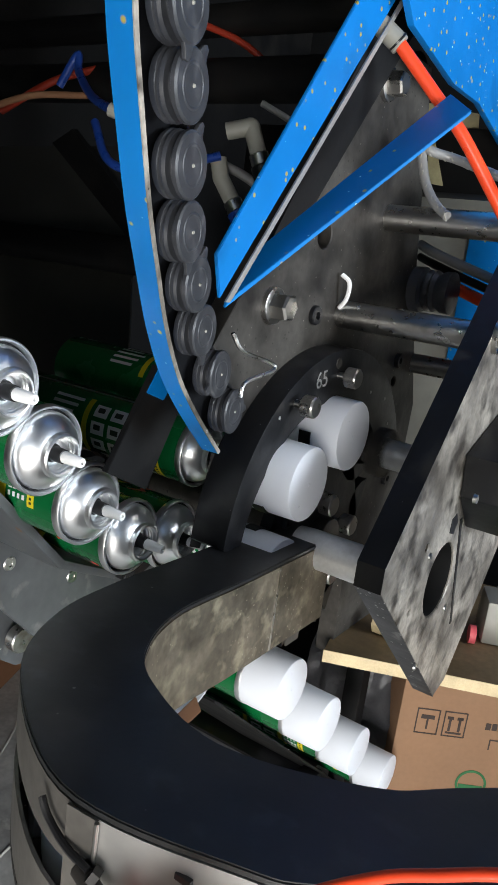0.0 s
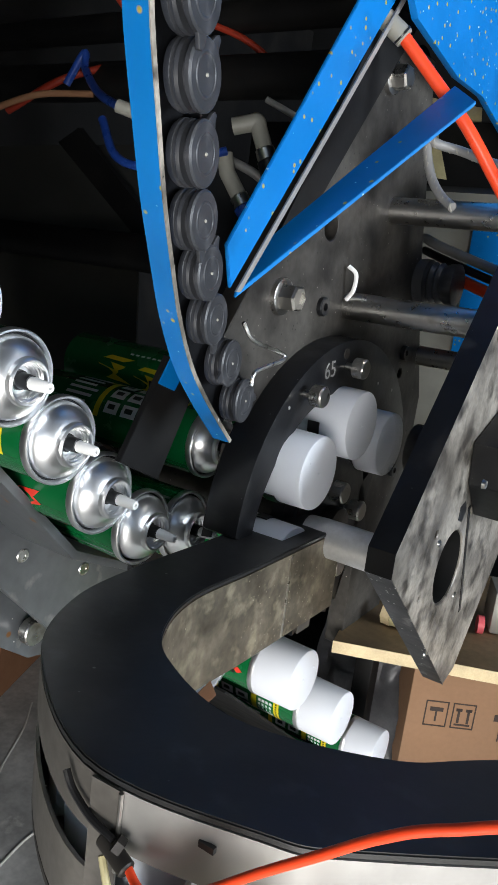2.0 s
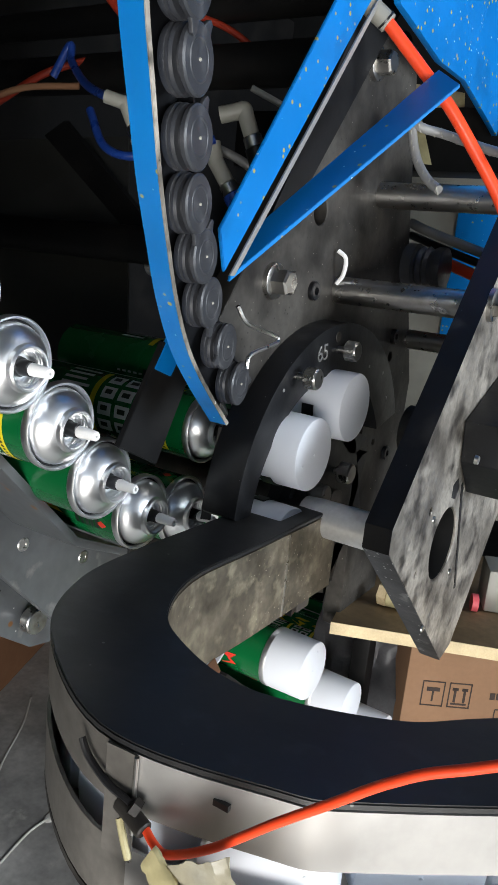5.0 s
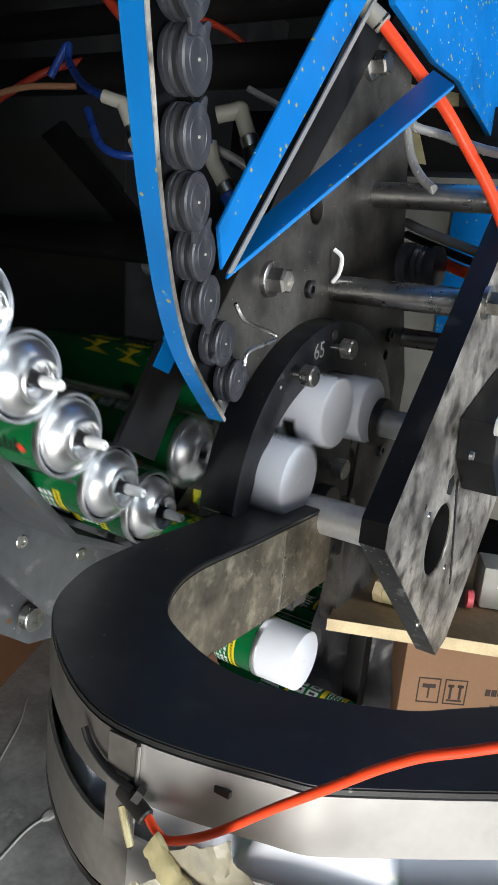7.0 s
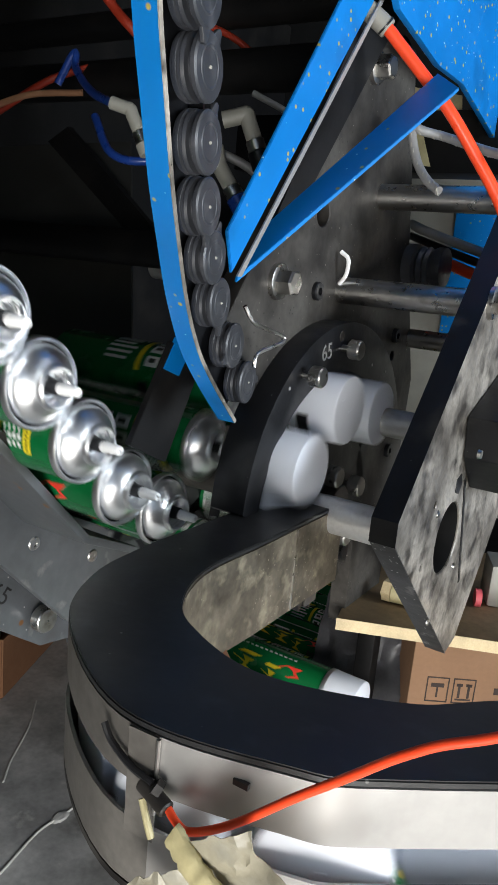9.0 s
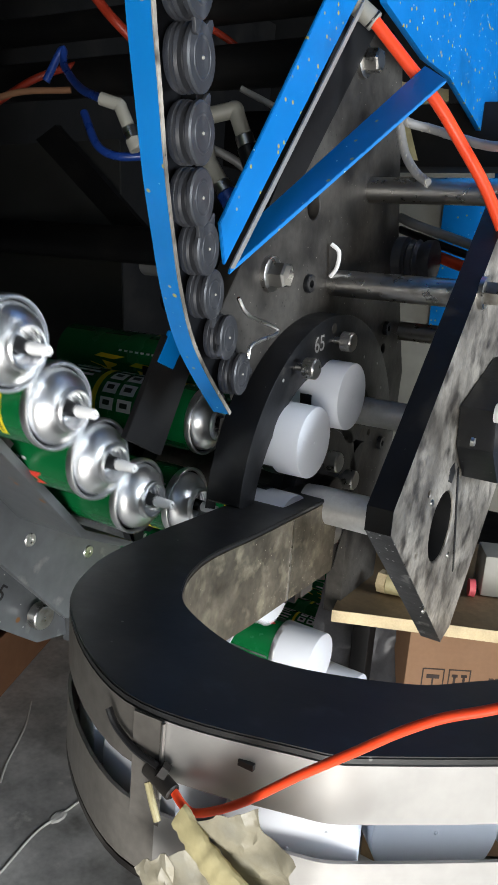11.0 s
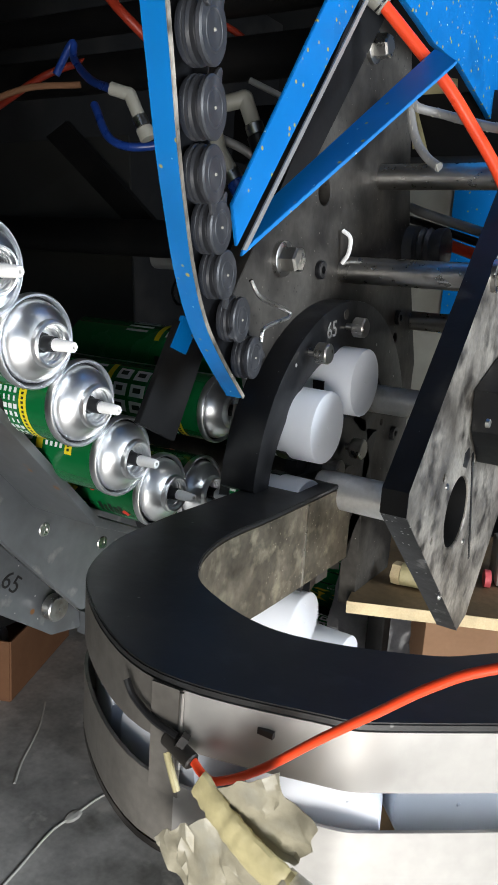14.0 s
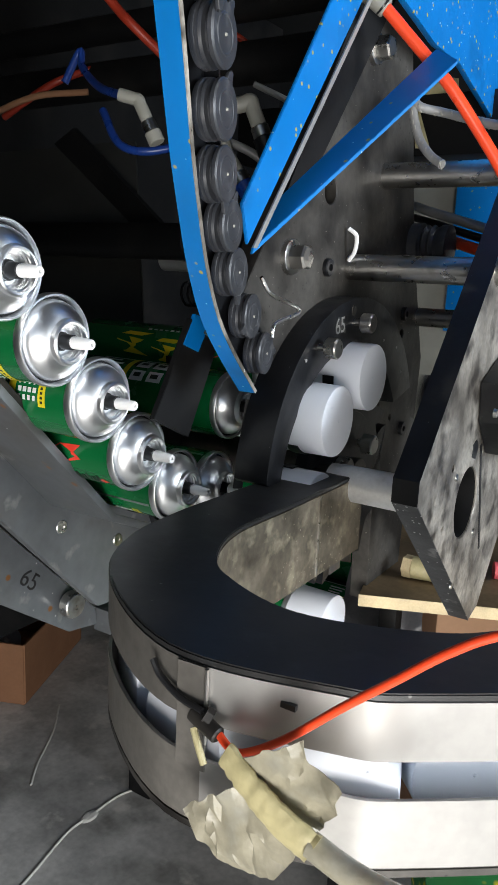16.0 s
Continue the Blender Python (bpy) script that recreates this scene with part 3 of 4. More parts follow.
def plate_with_holes(poly, holes, x0, x1):
    """Plate across x with round holes (y, z, radius)."""
    bm = bmesh.new()
    loops = [poly] + [circle(y, z, r, 0, 360, 28)[:-1] for y, z, r in holes]
    es = []
    for lp in loops:
        vs = [bm.verts.new((x0, y, z)) for y, z in lp]
        es += [bm.edges.new((vs[k], vs[(k + 1) % len(vs)])) for k in range(len(vs))]
    bmesh.ops.triangle_fill(bm, use_beauty=True, use_dissolve=False, edges=es)
    g = bmesh.ops.extrude_face_region(bm, geom=list(bm.faces))
    bmesh.ops.translate(bm, vec=(x1 - x0, 0, 0), verts=[v for v in g["geom"] if isinstance(v, bmesh.types.BMVert)])
    bmesh.ops.recalc_face_normals(bm, faces=bm.faces)
    es = [e for e in bm.edges if len(e.link_faces) == 2 and e.calc_face_angle(0) > radians(40)]
    bmesh.ops.bevel(bm, geom=es, offset=0.0009, segments=1, affect="EDGES")
    return bm


def text_mesh(body, size, depth, m):
    """Raised lettering as a mesh."""
    cu = bpy.data.curves.new("lettering", "FONT")
    cu.body, cu.size, cu.extrude, cu.align_x, cu.align_y = body, size, depth, "CENTER", "CENTER"
    ob = bpy.data.objects.new("lettering", cu)
    me = bpy.data.meshes.new_from_object(ob)
    bm = bmesh.new()
    bm.from_mesh(me)
    bm.transform(m)
    bpy.data.objects.remove(ob)
    return bm


def knob_profile(x, stem=0.0035, r=0.0095, gap=0.008, h=0.013):
    return [(x, 0), (x, stem), (x + gap, stem), (x + gap + 0.0005, r - 0.001), (x + gap + 0.0015, r), (x + gap + h - 0.0015, r), (x + gap + h, r - 0.0012), (x + gap + h, 0)]


def knob(name, x, y, z, parent, **kw):
    p = part(name, lathe(knob_profile(0, **kw), 30, None, Matrix.Translation((x, y, z))), M_SHINY, parent, "knurled steel thumb screw")
    r, gap, h = kw.get("r", 0.0095), kw.get("gap", 0.008), kw.get("h", 0.013)
    bm = bmesh.new()
    for k in range(30):
        a = 2 * math.pi * k / 30
        box(bm, (gap + h / 2, r, 0), (h - 0.003, 0.0006, 0.0009), Matrix.Translation((x, y, z)) @ Matrix.Rotation(a, 4, "X"))
    part("knurling", bm, M_SHINY, p)
    return p


def build_star():
    t = thing("star_wheel", "black steel star wheel with eight can pockets", "star wheel", pose(-0.33, CY, CZ))
    out = []
    for k in range(8):
        a = FIRST - 45 * k
        c = (CR * math.cos(radians(a)), CR * math.sin(radians(a)))
        for j in range(11):
            b = radians(a + 180 - 95 + 19 * j)
            out.append((c[0] + 0.036 * math.cos(b), c[1] + 0.036 * math.sin(b)))
    order = []
    for k in range(8):
        order += out[11 * k:11 * k + 11][::-1]
    for x in (0.0, -0.2):
        part("star_plate", prism(order, x, x + 0.012, 0.0), M_BLACK, t, "black plate with round pockets")
    part("star_disc", lathe([(0.0122, 0.0), (0.0122, 0.071), (0.0152, 0.071), (0.0162, 0.070), (0.0162, 0.0)], 48), M_BLACK, t, "round black cover disc")
    part("hub", rod((-0.24, 0, 0), (0.03, 0, 0), 0.022), M_STEEL, t)
    for a in (190, 107, 10, 287):
        knob("knurled_knob", 0.012, 0.041 * math.cos(radians(a)), 0.041 * math.sin(radians(a)), t, r=0.0105, gap=0.01, h=0.014)
    MOVES.append((t, [(tt, pose(-0.33, CY, CZ, -45 * turns(tt), 0, 0)) for tt in rows_at()]))
    return t


build_star()


def build_ring():
    t = thing("guard_ring", "black steel guard ring engraved with the number 65", "guard ring")
    outer = circle(0.66, 0.957, 0.175, 22, 176, 44) + [(0.49, 0.966)]
    inner = [(0.5, 0.966)] + circle(CY, CZ, 0.139, 172, 28, 40)
    part("plate", prism(outer + inner, -0.351, -0.316, 0.001), M_BLACK, t)
    knob("knurled_knob", -0.316, 0.569, 1.086, t)
    knob("knurled_knob", -0.316, 0.645, 1.107, t)
    turn = Matrix.Translation((-0.3158, 0.612, 1.104)) @ Matrix(((0, 0, 1, 0), (1, 0, 0, 0), (0, 1, 0, 0), (0, 0, 0, 1))) @ Matrix.Rotation(radians(8), 4, "Z")
    part("number", text_mesh("65", 0.022, 0.0002, turn), M_TUBE, t, "engraved pale number 65")
    part("set_screw", lathe([(0, 0), (0, 0.0055), (0.0006, 0.005), (0.0006, 0)], 16, None, Matrix.Translation((-0.316, 0.641, 1.119))), M_STEEL, t)
    for y, z in ((0.545, 1.075), (0.725, 1.085), (0.785, 1.045), (0.765, 1.075)):
        part("dowel", lathe([(0, 0), (0, 0.0018), (0.0005, 0.0015), (0.0005, 0)], 10, None, Matrix.Translation((-0.316, y, z))), M_TUBE, t)
    part("side_guide", slab([(-0.36, 0.514, 1.037), (-0.36, 0.498, 0.955), (-0.352, 0.502, 0.955), (-0.352, 0.518, 1.037)], 0.003), M_STEEL, t, "thin bare steel guide strip")
    return t


build_ring()


def build_plates():
    t = thing("back_plate", "large oily steel machine plate with bolts", "machine plate")
    poly = [(0.45, 1.10), (0.50, 1.17), (0.675, 1.42), (0.80, 1.42), (0.86, 1.2), (0.925, 1.05), (0.91, 0.74), (0.80, 0.74), (0.79, 1.03), (0.72, 1.10), (0.6, 1.10), (0.53, 1.06)]
    part("plate", plate_with_holes(poly, [(0.624, 1.233, 0.013), (0.845, 1.085, 0.006), (0.625, 1.295, 0.003), (0.83, 0.98, 0.004)], -0.365, -0.342), M_STEEL, t)
    for y, z in ((0.700, 1.379), (0.549, 1.167)):
        b = part("hex_bolt", hexhead((-0.342, y, z), 0.0105, 0.02), M_SHINY, t)
    for y, z in ((0.625, 1.16), (0.845, 1.11), (0.87, 0.96)):
        part("socket_screw", lathe([(0, 0), (0, 0.009), (0.004, 0.009), (0.005, 0.008), (0.005, 0.004), (0.001, 0.004), (0.001, 0)], 20, None, Matrix.Translation((-0.342, y, z))), M_BLACK, t)
    t = thing("front_plate", "thick black-edged steel clamp plate with a round hole", "machine plate")
    poly = [(0.508, 0.991), (0.508, 0.971), (0.715, 0.791), (0.745, 0.797), (0.95, 1.02), (1.05, 1.3), (0.80, 1.325)]
    part("plate", plate_with_holes(poly, [(0.653, 0.94, 0.036), (0.6, 0.985, 0.004), (0.585, 0.93, 0.003), (0.69, 0.985, 0.006)], -0.208, -0.186), M_FACE, t)
    # Thin dark slabs over the plate's edge, nose and end face.
    part("black_edge", slab([(-0.2085, 0.5075, 0.9915), (-0.1855, 0.5075, 0.9915), (-0.1855, 0.799, 1.3255), (-0.2085, 0.799, 1.3255)], 0.0006), M_BLACK, t, "dark machined edge")
    part("black_nose", slab([(-0.2085, 0.5075, 0.9705), (-0.1855, 0.5075, 0.9705), (-0.1855, 0.5075, 0.9915), (-0.2085, 0.5075, 0.9915)], 0.0006), M_BLACK, t, "dark nose of the plate")
    part("bore", lathe([(-0.188, 0.0352), (-0.190, 0.0345), (-0.2075, 0.0345), (-0.2075, 0)], 32, None, Matrix.Translation((0, 0.653, 0.94))), M_BORE, t, "black rubber-lined bore")
    part("scuffed_end", slab([(-0.2082, 0.5082, 0.9702), (-0.2082, 0.7152, 0.7903), (-0.1858, 0.7152, 0.7903), (-0.1858, 0.5082, 0.9702)], 0.0006), M_SCUFF, t, "dark end face with bright scuffs")
    part("groove", B((-0.1858, 0.703, 0.933), (0.0008, 0.005, 0.128), Matrix.Translation((0, 0.703, 0.933)) @ Matrix.Rotation(radians(18), 4, "X") @ Matrix.Translation((0, -0.703, -0.933))), M_VALVE, t, "dark milled groove")
    part("pocket", lathe([(0, 0), (0, 0.011), (0.0006, 0.010), (0.0006, 0)], 5, None, Matrix.Translation((-0.186, 0.664, 0.992))), M_VALVE, t, "dark chipped pocket")
    part("hex_bolt", hexhead((-0.186, 0.677, 1.165), 0.0105, 0.02), M_SHINY, t)
    for y, z in ((0.61, 0.975), (0.69, 0.9), (0.63, 0.86)):
        part("rivet", lathe([(0, 0), (0, 0.0035), (0.0015, 0.003), (0.002, 0)], 14, None, Matrix.Translation((-0.186, y, z))), M_SHINY, t)
    t = thing("guide_frame", "polished steel guide rods between the machine plates", "guide rods")
    for y, z, r, x1 in ((0.755, 1.263, 0.0135, -0.08), (0.680, 1.162, 0.0135, -0.209), (0.90, 1.105, 0.012, -0.209)):
        part("rod", rod((-0.345, y, z), (x1, y, z), r), M_SHINY, t)
        part("cross_hole", lathe([(0, 0), (0, 0.0045), (0.0004, 0.0045), (0.0004, 0)], 18, None, Matrix.Translation((-0.278, y - 0.004, z + r - 0.0006)) @ Matrix.Rotation(radians(-90), 4, "Y")), M_VALVE, t)
    part("drive_shaft", lathe([(-0.3, 0), (-0.3, 0.0165), (-0.285, 0.0175), (-0.209, 0.0175), (-0.209, 0)], 36, None, Matrix.Translation((0, 0.583, 0.957))), M_ALU, t)
    t = thing("push_rod", "polished steel push rod with a round collar", "push rod", pose(0, 0.72, 1.027))
    part("rod", rod((-0.333, 0, 0), (-0.09, 0, 0), 0.0155), M_ALU, t)
    part("collar", lathe([(-0.333, 0.0155), (-0.333, 0.025), (-0.332, 0.026), (-0.319, 0.026), (-0.318, 0.025), (-0.318, 0.0155)], 36), M_STEEL, t, "worn steel collar")
    rows = []
    for m in (-0.6,) + MIDS:
        rows += [(m - 0.14, 0.07), (m + 0.1, 0.07), (m + 0.2, 0.0), (m + 0.5, 0.0), (m + 0.72, 0.07)]
    rows = [(0.0, 0.035)] + [r for k, r in enumerate(rows) if 0.02 < r[0] < 15.98 and not any(m - 0.14 < r[0] < m + 0.14 for m in MIDS)] + [(16.0, 0.07)]
    rows.sort()
    rows = [r for k, r in enumerate(rows) if k == 0 or r[0] - rows[k - 1][0] > 0.03]
    MOVES.append((t, [(tt, pose(x, 0.72, 1.027)) for tt, x in rows]))
    t = thing("feed_plate", "grey steel feed plate with countersunk screws under the cans", "machine plate")
    part("plate", prism([(0.16, 1.15), (0.422, 0.872), (0.514, 0.778), (0.70, 0.76), (0.70, 0.83), (0.60, 0.88)] + circle(0.52, 0.965, 0.062, -50, -150, 10) + [(0.43, 0.935), (0.23, 1.145)], -0.556, -0.544, 0.001), M_PLATE, t)
    for y, z in ((0.46, 0.886), (0.545, 0.848)):
        s_ = part("screw", lathe([(0, 0), (0, 0.0075), (0.0012, 0.0065), (0.0012, 0.003), (0.0004, 0.003), (0.0004, 0)], 22, None, Matrix.Translation((-0.544, y, z))), M_SHINY, t)
    part("front_rail", prism([(0.20, 1.172), (0.205, 1.178), (0.45, 0.921), (0.52, 0.89), (0.52, 0.882), (0.445, 0.914)], -0.62, -0.46, 0.0008), M_PLATE, t)
    t = thing("rear_feed_plate", "grey steel guide plate engraved with the number 65", "machine plate")
    part("plate", prism([(0.28, 1.03), (0.568, 0.739), (0.571, 0.717), (0.524, 0.725), (0.28, 0.90)], -0.612, -0.6, 0.001), M_PLATE, t)
    part("bright_edge", slab([(-0.5995, 0.28, 1.031), (-0.5995, 0.568, 0.740), (-0.613, 0.568, 0.740), (-0.613, 0.28, 1.031)], 0.0008), M_SHINY, t, "bright bare edge")
    knob("knurled_knob", -0.6, 0.516, 0.767, t, r=0.015, gap=0.006, h=0.014, stem=0.006)
    turn = Matrix.Translation((-0.5998, 0.465, 0.81)) @ Matrix(((0, 0, 1, 0), (1, 0, 0, 0), (0, 1, 0, 0), (0, 0, 0, 1))) @ Matrix.Rotation(radians(-40), 4, "Z")
    part("number", text_mesh("65", 0.028, 0.0002, turn), M_VALVE, t, "engraved dark number 65")
    part("end_block", B((-0.59, 0.59, 0.724), (0.03, 0.04, 0.03), None, 0.001), M_PLATE, t)
    for k in range(3):
        part("slot", B((-0.5745, 0.578 + 0.012 * k, 0.73 - 0.006 * k), (0.001, 0.007, 0.004)), M_VALVE, t)


build_plates()


# ---- chute with small dark caps ----
CHUTE = [(-0.241, 0.281, 1.346), (-0.247, 0.294, 1.311), (-0.253, 0.308, 1.279), (-0.265, 0.329, 1.245), (-0.280, 0.354, 1.212), (-0.293, 0.383, 1.182), (-0.305, 0.411, 1.151), (-0.317, 0.453, 1.117), (-0.321, 0.483, 1.085)]
RAIL = [(-0.228, 0.222, 1.40), (-0.241, 0.247, 1.33), (-0.2495, 0.2625, 1.293), (-0.2595, 0.283, 1.258), (-0.275, 0.3115, 1.22), (-0.291, 0.342, 1.187), (-0.304, 0.371, 1.152), (-0.3155, 0.404, 1.117), (-0.320, 0.435, 1.087), (-0.3225, 0.472, 1.054)]


def build_chute():
    t = thing("cap_chute", "blue painted steel chute with a bare worn edge", "chute")
    pts = spline(RAIL, 6)

    def rail(name, o0, o1, x0, x1, material):
        bm = bmesh.new()
        rows = []
        for k, q in enumerate(pts):
            d = (pts[min(k + 1, len(pts) - 1)] - pts[max(k - 1, 0)])
            n = Vector((0, d.z, -d.y)).normalized()
            rows.append([bm.verts.new(q + n * o + Vector((x, 0, 0))) for o, x in ((o0, x0), (o1, x0), (o1, x1), (o0, x1))])
        for a, c in zip(rows, rows[1:]):
            for j in range(4):
                bm.faces.new([a[j], a[(j + 1) % 4], c[(j + 1) % 4], c[j]])
        bm.faces.new(rows[0])
        bm.faces.new(rows[-1][::-1])
        return part(name, bm, material, t)

    rail("outer_rail", 0.0, 0.0028, -0.0168, -0.0008, M_BLUE)
    rail("bare_edge", -0.0002, 0.0030, -0.0008, 0.0, M_FACE)["label"] = "bare worn steel edge"
    rail("inner_rail", -0.0445, -0.0425, -0.0185, -0.006, M_BLACK)
    rail("back_strip", -0.0425, -0.0005, -0.0185, -0.0168, M_BLACK)
    part("mount", slab([(-0.39, 0.467, 1.11), (-0.39, 0.419, 1.027), (-0.39, 0.468, 1.004), (-0.39, 0.512, 1.09)], 0.006, 0.0005), M_DARKFRAME, t, "dark flat support bar")
    part("mount_plate", slab([(-0.389, 0.472, 1.114), (-0.389, 0.456, 1.088), (-0.389, 0.478, 1.080), (-0.389, 0.495, 1.106)], 0.004, 0.0005), M_BLUE, t, "short blue plate on the support bar")
    part("wire_clip", tube([(-0.315, 0.458, 1.148), (-0.312, 0.47, 1.135), (-0.31, 0.508, 1.125), (-0.308, 0.510, 1.119), (-0.31, 0.476, 1.111), (-0.31, 0.471, 1.100)], 0.0017, 8, 8), M_SHINY, t, "bent bright wire clip")


build_chute()


def build_plug():
    t = thing("stopper", "small dark grey ribbed plastic stopper with a pull tab", "stopper", group="caps in the chute")
    part("disc", lathe([(0, 0), (0, 0.0165), (-0.001, 0.0178), (-0.0032, 0.0178), (-0.004, 0.0165), (-0.004, 0.0135)], 36), M_GREY, t)
    part("groove_ring", lathe([(0.0, 0.0095), (0.0004, 0.0102), (0.0004, 0.0108), (0.0, 0.0115)], 32), M_GREY, t)
    part("skirt", lathe([(-0.004, 0.0135), (-0.0065, 0.0135), (-0.007, 0.0175), (-0.009, 0.018), (-0.0098, 0.0168), (-0.011, 0.0168), (-0.0118, 0.018), (-0.0135, 0.018), (-0.0142, 0.0168), (-0.0155, 0.0168), (-0.016, 0.015), (-0.016, 0)], 36), M_GREY, t, "ribbed skirt")
    part("nub", lathe([(0, 0.0011), (0.0008, 0.0008), (0.0008, 0)], 10), M_PALE, t)
    part("tab", prism([(-0.006, -0.014), (0.006, -0.014), (0.0035, -0.0215), (0.001, -0.0245), (-0.002, -0.024), (-0.003, -0.0195)], -0.0032, -0.0008, 0.0005), M_GREY, t, "moulded pull tab")
    return t


_plug = build_plug()
for _k, _q in enumerate(CHUTE):
    _d = pose(_q[0], _q[1], _q[2], 0, 0, 11) @ pose(0, 0, 0, (20, 5, 150, 160, 5, 165, 8, -60, 90)[_k], 0, 0)
    if _k == 0:
        _plug.matrix_basis = _d
    else:
        copy_thing(_plug, _d)


# ---- blue brackets ----
def build_brackets():
    t = thing("blue_bracket", "blue painted angle bracket with chipped paint", "bracket")
    part("upper_arm", slab([(-0.318, 0.431, 1.202), (-0.318, 0.441, 1.172), (-0.318, 0.65, 1.44), (-0.318, 0.585, 1.42)], 0.003, 0.0006), M_BLUE, t)
    part("lower_arm", slab([(-0.3220, 0.4540, 1.1700), (-0.2298, 0.6289, 1.3407), (-0.2599, 0.6558, 1.3595), (-0.3320, 0.5010, 1.2100)], 0.003, 0.0004), M_BLUE, t, "blue flat arm turned away from the light")
    part("arm_lip", slab([(-0.3220, 0.4540, 1.1650), (-0.2298, 0.6289, 1.3367), (-0.2288, 0.6289, 1.3407), (-0.3210, 0.4540, 1.1700)], 0.003, 0.0004), M_BLUE, t, "narrow lit edge of the arm")
    part("bare_edge", slab([(-0.3165, 0.444, 1.170), (-0.3165, 0.652, 1.437), (-0.3165, 0.658, 1.437), (-0.3165, 0.450, 1.170)], 0.0015), M_BAND, t, "bare bright cut edge")
    # Added dark slab that paints the shadowed gap beside the upper arm.
    part("shadow_strip", slab([(-0.335, 0.521, 1.213), (-0.335, 0.565, 1.23), (-0.335, 0.735, 1.44), (-0.335, 0.66, 1.43)], 0.004), M_DARKFRAME, t, "dark strip for the shadowed gap behind the arm")


build_brackets()


# ---- hoses and fittings ----
def build_hoses():
    t = thing("air_hose", "orange pneumatic hose taped to the channel", "hose")
    part("hose", tube([(-0.172, 0.203, 0.936), (-0.16, 0.199, 0.932), (-0.15, 0.197, 0.935), (-0.13, 0.197, 0.95), (-0.105, 0.199, 0.974), (-0.084, 0.201, 0.993), (-0.064, 0.203, 1.011), (-0.044, 0.206, 1.024), (0.0, 0.215, 1.042), (0.12, 0.25, 1.06)], 0.0020), M_ORANGE, t)
    part("valve_body", rod((-0.186, 0.204, 0.939), (-0.168, 0.201, 0.934), 0.0042), M_STEEL, t, "dirty brass hose valve")
    part("valve_nut", lathe([(0, 0), (0, 0.0046), (0.004, 0.0046), (0.004, 0)], 6, None, pose(-0.178, 0.203, 0.941, 0, 30, 20)), M_STEEL, t)
    part("valve_lever", tube([(-0.179, 0.203, 0.942), (-0.194, 0.204, 0.944), (-0.208, 0.206, 0.95), (-0.214, 0.207, 0.957)], 0.0018, 8, 6), M_VALVE, t, "black lever")
    part("sealant", tube([(-0.183, 0.201, 0.933), (-0.178, 0.199, 0.925), (-0.174, 0.198, 0.918)], 0.0018, 8, 6), M_TAPE, t, "dried pale sealant")
    t = thing("masking_tape", "crumpled strips of masking tape hanging from the hose", "tape")
    def crumpled(name, outline, seed, label):
        """Thin crumpled sheet inside an outline of (x, z), hanging in front of the channel."""
        bm = bmesh.new()
        vs = [bm.verts.new((x, 0.188, z)) for x, z in outline]
        es = [bm.edges.new((vs[k], vs[(k + 1) % len(vs)])) for k in range(len(vs))]
        bmesh.ops.triangle_fill(bm, use_beauty=True, edges=es)
        bmesh.ops.subdivide_edges(bm, edges=list(bm.edges), cuts=5, use_grid_fill=True)
        bmesh.ops.triangulate(bm, faces=list(bm.faces))
        for v in bm.verts:
            p = v.co * 60
            v.co.y += 0.006 * noise.noise((p.x, p.z, seed)) + 0.0025 * noise.noise((p.x * 3, p.z * 3, seed + 4))
            v.co.x += 0.0022 * noise.noise((p.x * 2, p.z * 2, seed + 9))
            v.co.z += 0.0022 * noise.noise((p.x * 2, p.z * 2, seed + 13))
        bmesh.ops.solidify(bm, geom=list(bm.faces), thickness=0.0003)
        part(name, bm, M_FILM, t, label)

    crumpled("tape_flap", [(-0.146, 0.938), (-0.130, 0.951), (-0.117, 0.959), (-0.112, 0.950), (-0.097, 0.945), (-0.099, 0.932), (-0.108, 0.917), (-0.128, 0.925)], 2.0, "creased pale upper flap")
    crumpled("tape_flap", [(-0.148, 0.924), (-0.165, 0.909), (-0.178, 0.899), (-0.170, 0.886), (-0.154, 0.881), (-0.141, 0.879), (-0.126, 0.885), (-0.116, 0.904), (-0.118, 0.914)], 6.0, "creased grimy lower flap")
    c = spline([(-0.156, 0.189, 0.937), (-0.145, 0.186, 0.932), (-0.133, 0.184, 0.926), (-0.120, 0.183, 0.920), (-0.106, 0.183, 0.915)], 6)
    bm = bmesh.new()
    rings = []
    for k, q in enumerate(c):
        w = 0.0062 + 0.0012 * noise.noise((k * 0.5, 0.0, 3.0)) + 0.0015 * k / len(c)
        rings.append([bm.verts.new(q + Vector((0.45 * w * math.cos(a), -0.55 * w * math.sin(a), w * math.cos(a))) + Vector((0, 0.001 * noise.noise((k * 0.9, a * 2, 1.0)), 0))) for a in [2 * math.pi * j / 16 for j in range(16)]])
    for u, v in zip(rings, rings[1:]):
        for j in range(16):
            bm.faces.new([u[j], u[(j + 1) % 16], v[(j + 1) % 16], v[j]])
    bm.faces.new(rings[0])
    bm.faces.new(rings[-1][::-1])
    part("rolled_tape", bm, M_TAPE, t, "yellowed roll of tape round the hose end")
    part("twisted_tail", tube([(-0.108, 0.184, 0.916), (-0.088, 0.183, 0.912), (-0.068, 0.183, 0.911), (-0.045, 0.184, 0.913), (-0.01, 0.186, 0.92)], 0.0058, 12, 8), M_FILM, t, "pale twisted tail of tape")
    t = thing("air_hose", "orange pneumatic hose with a pale push fitting", "hose")
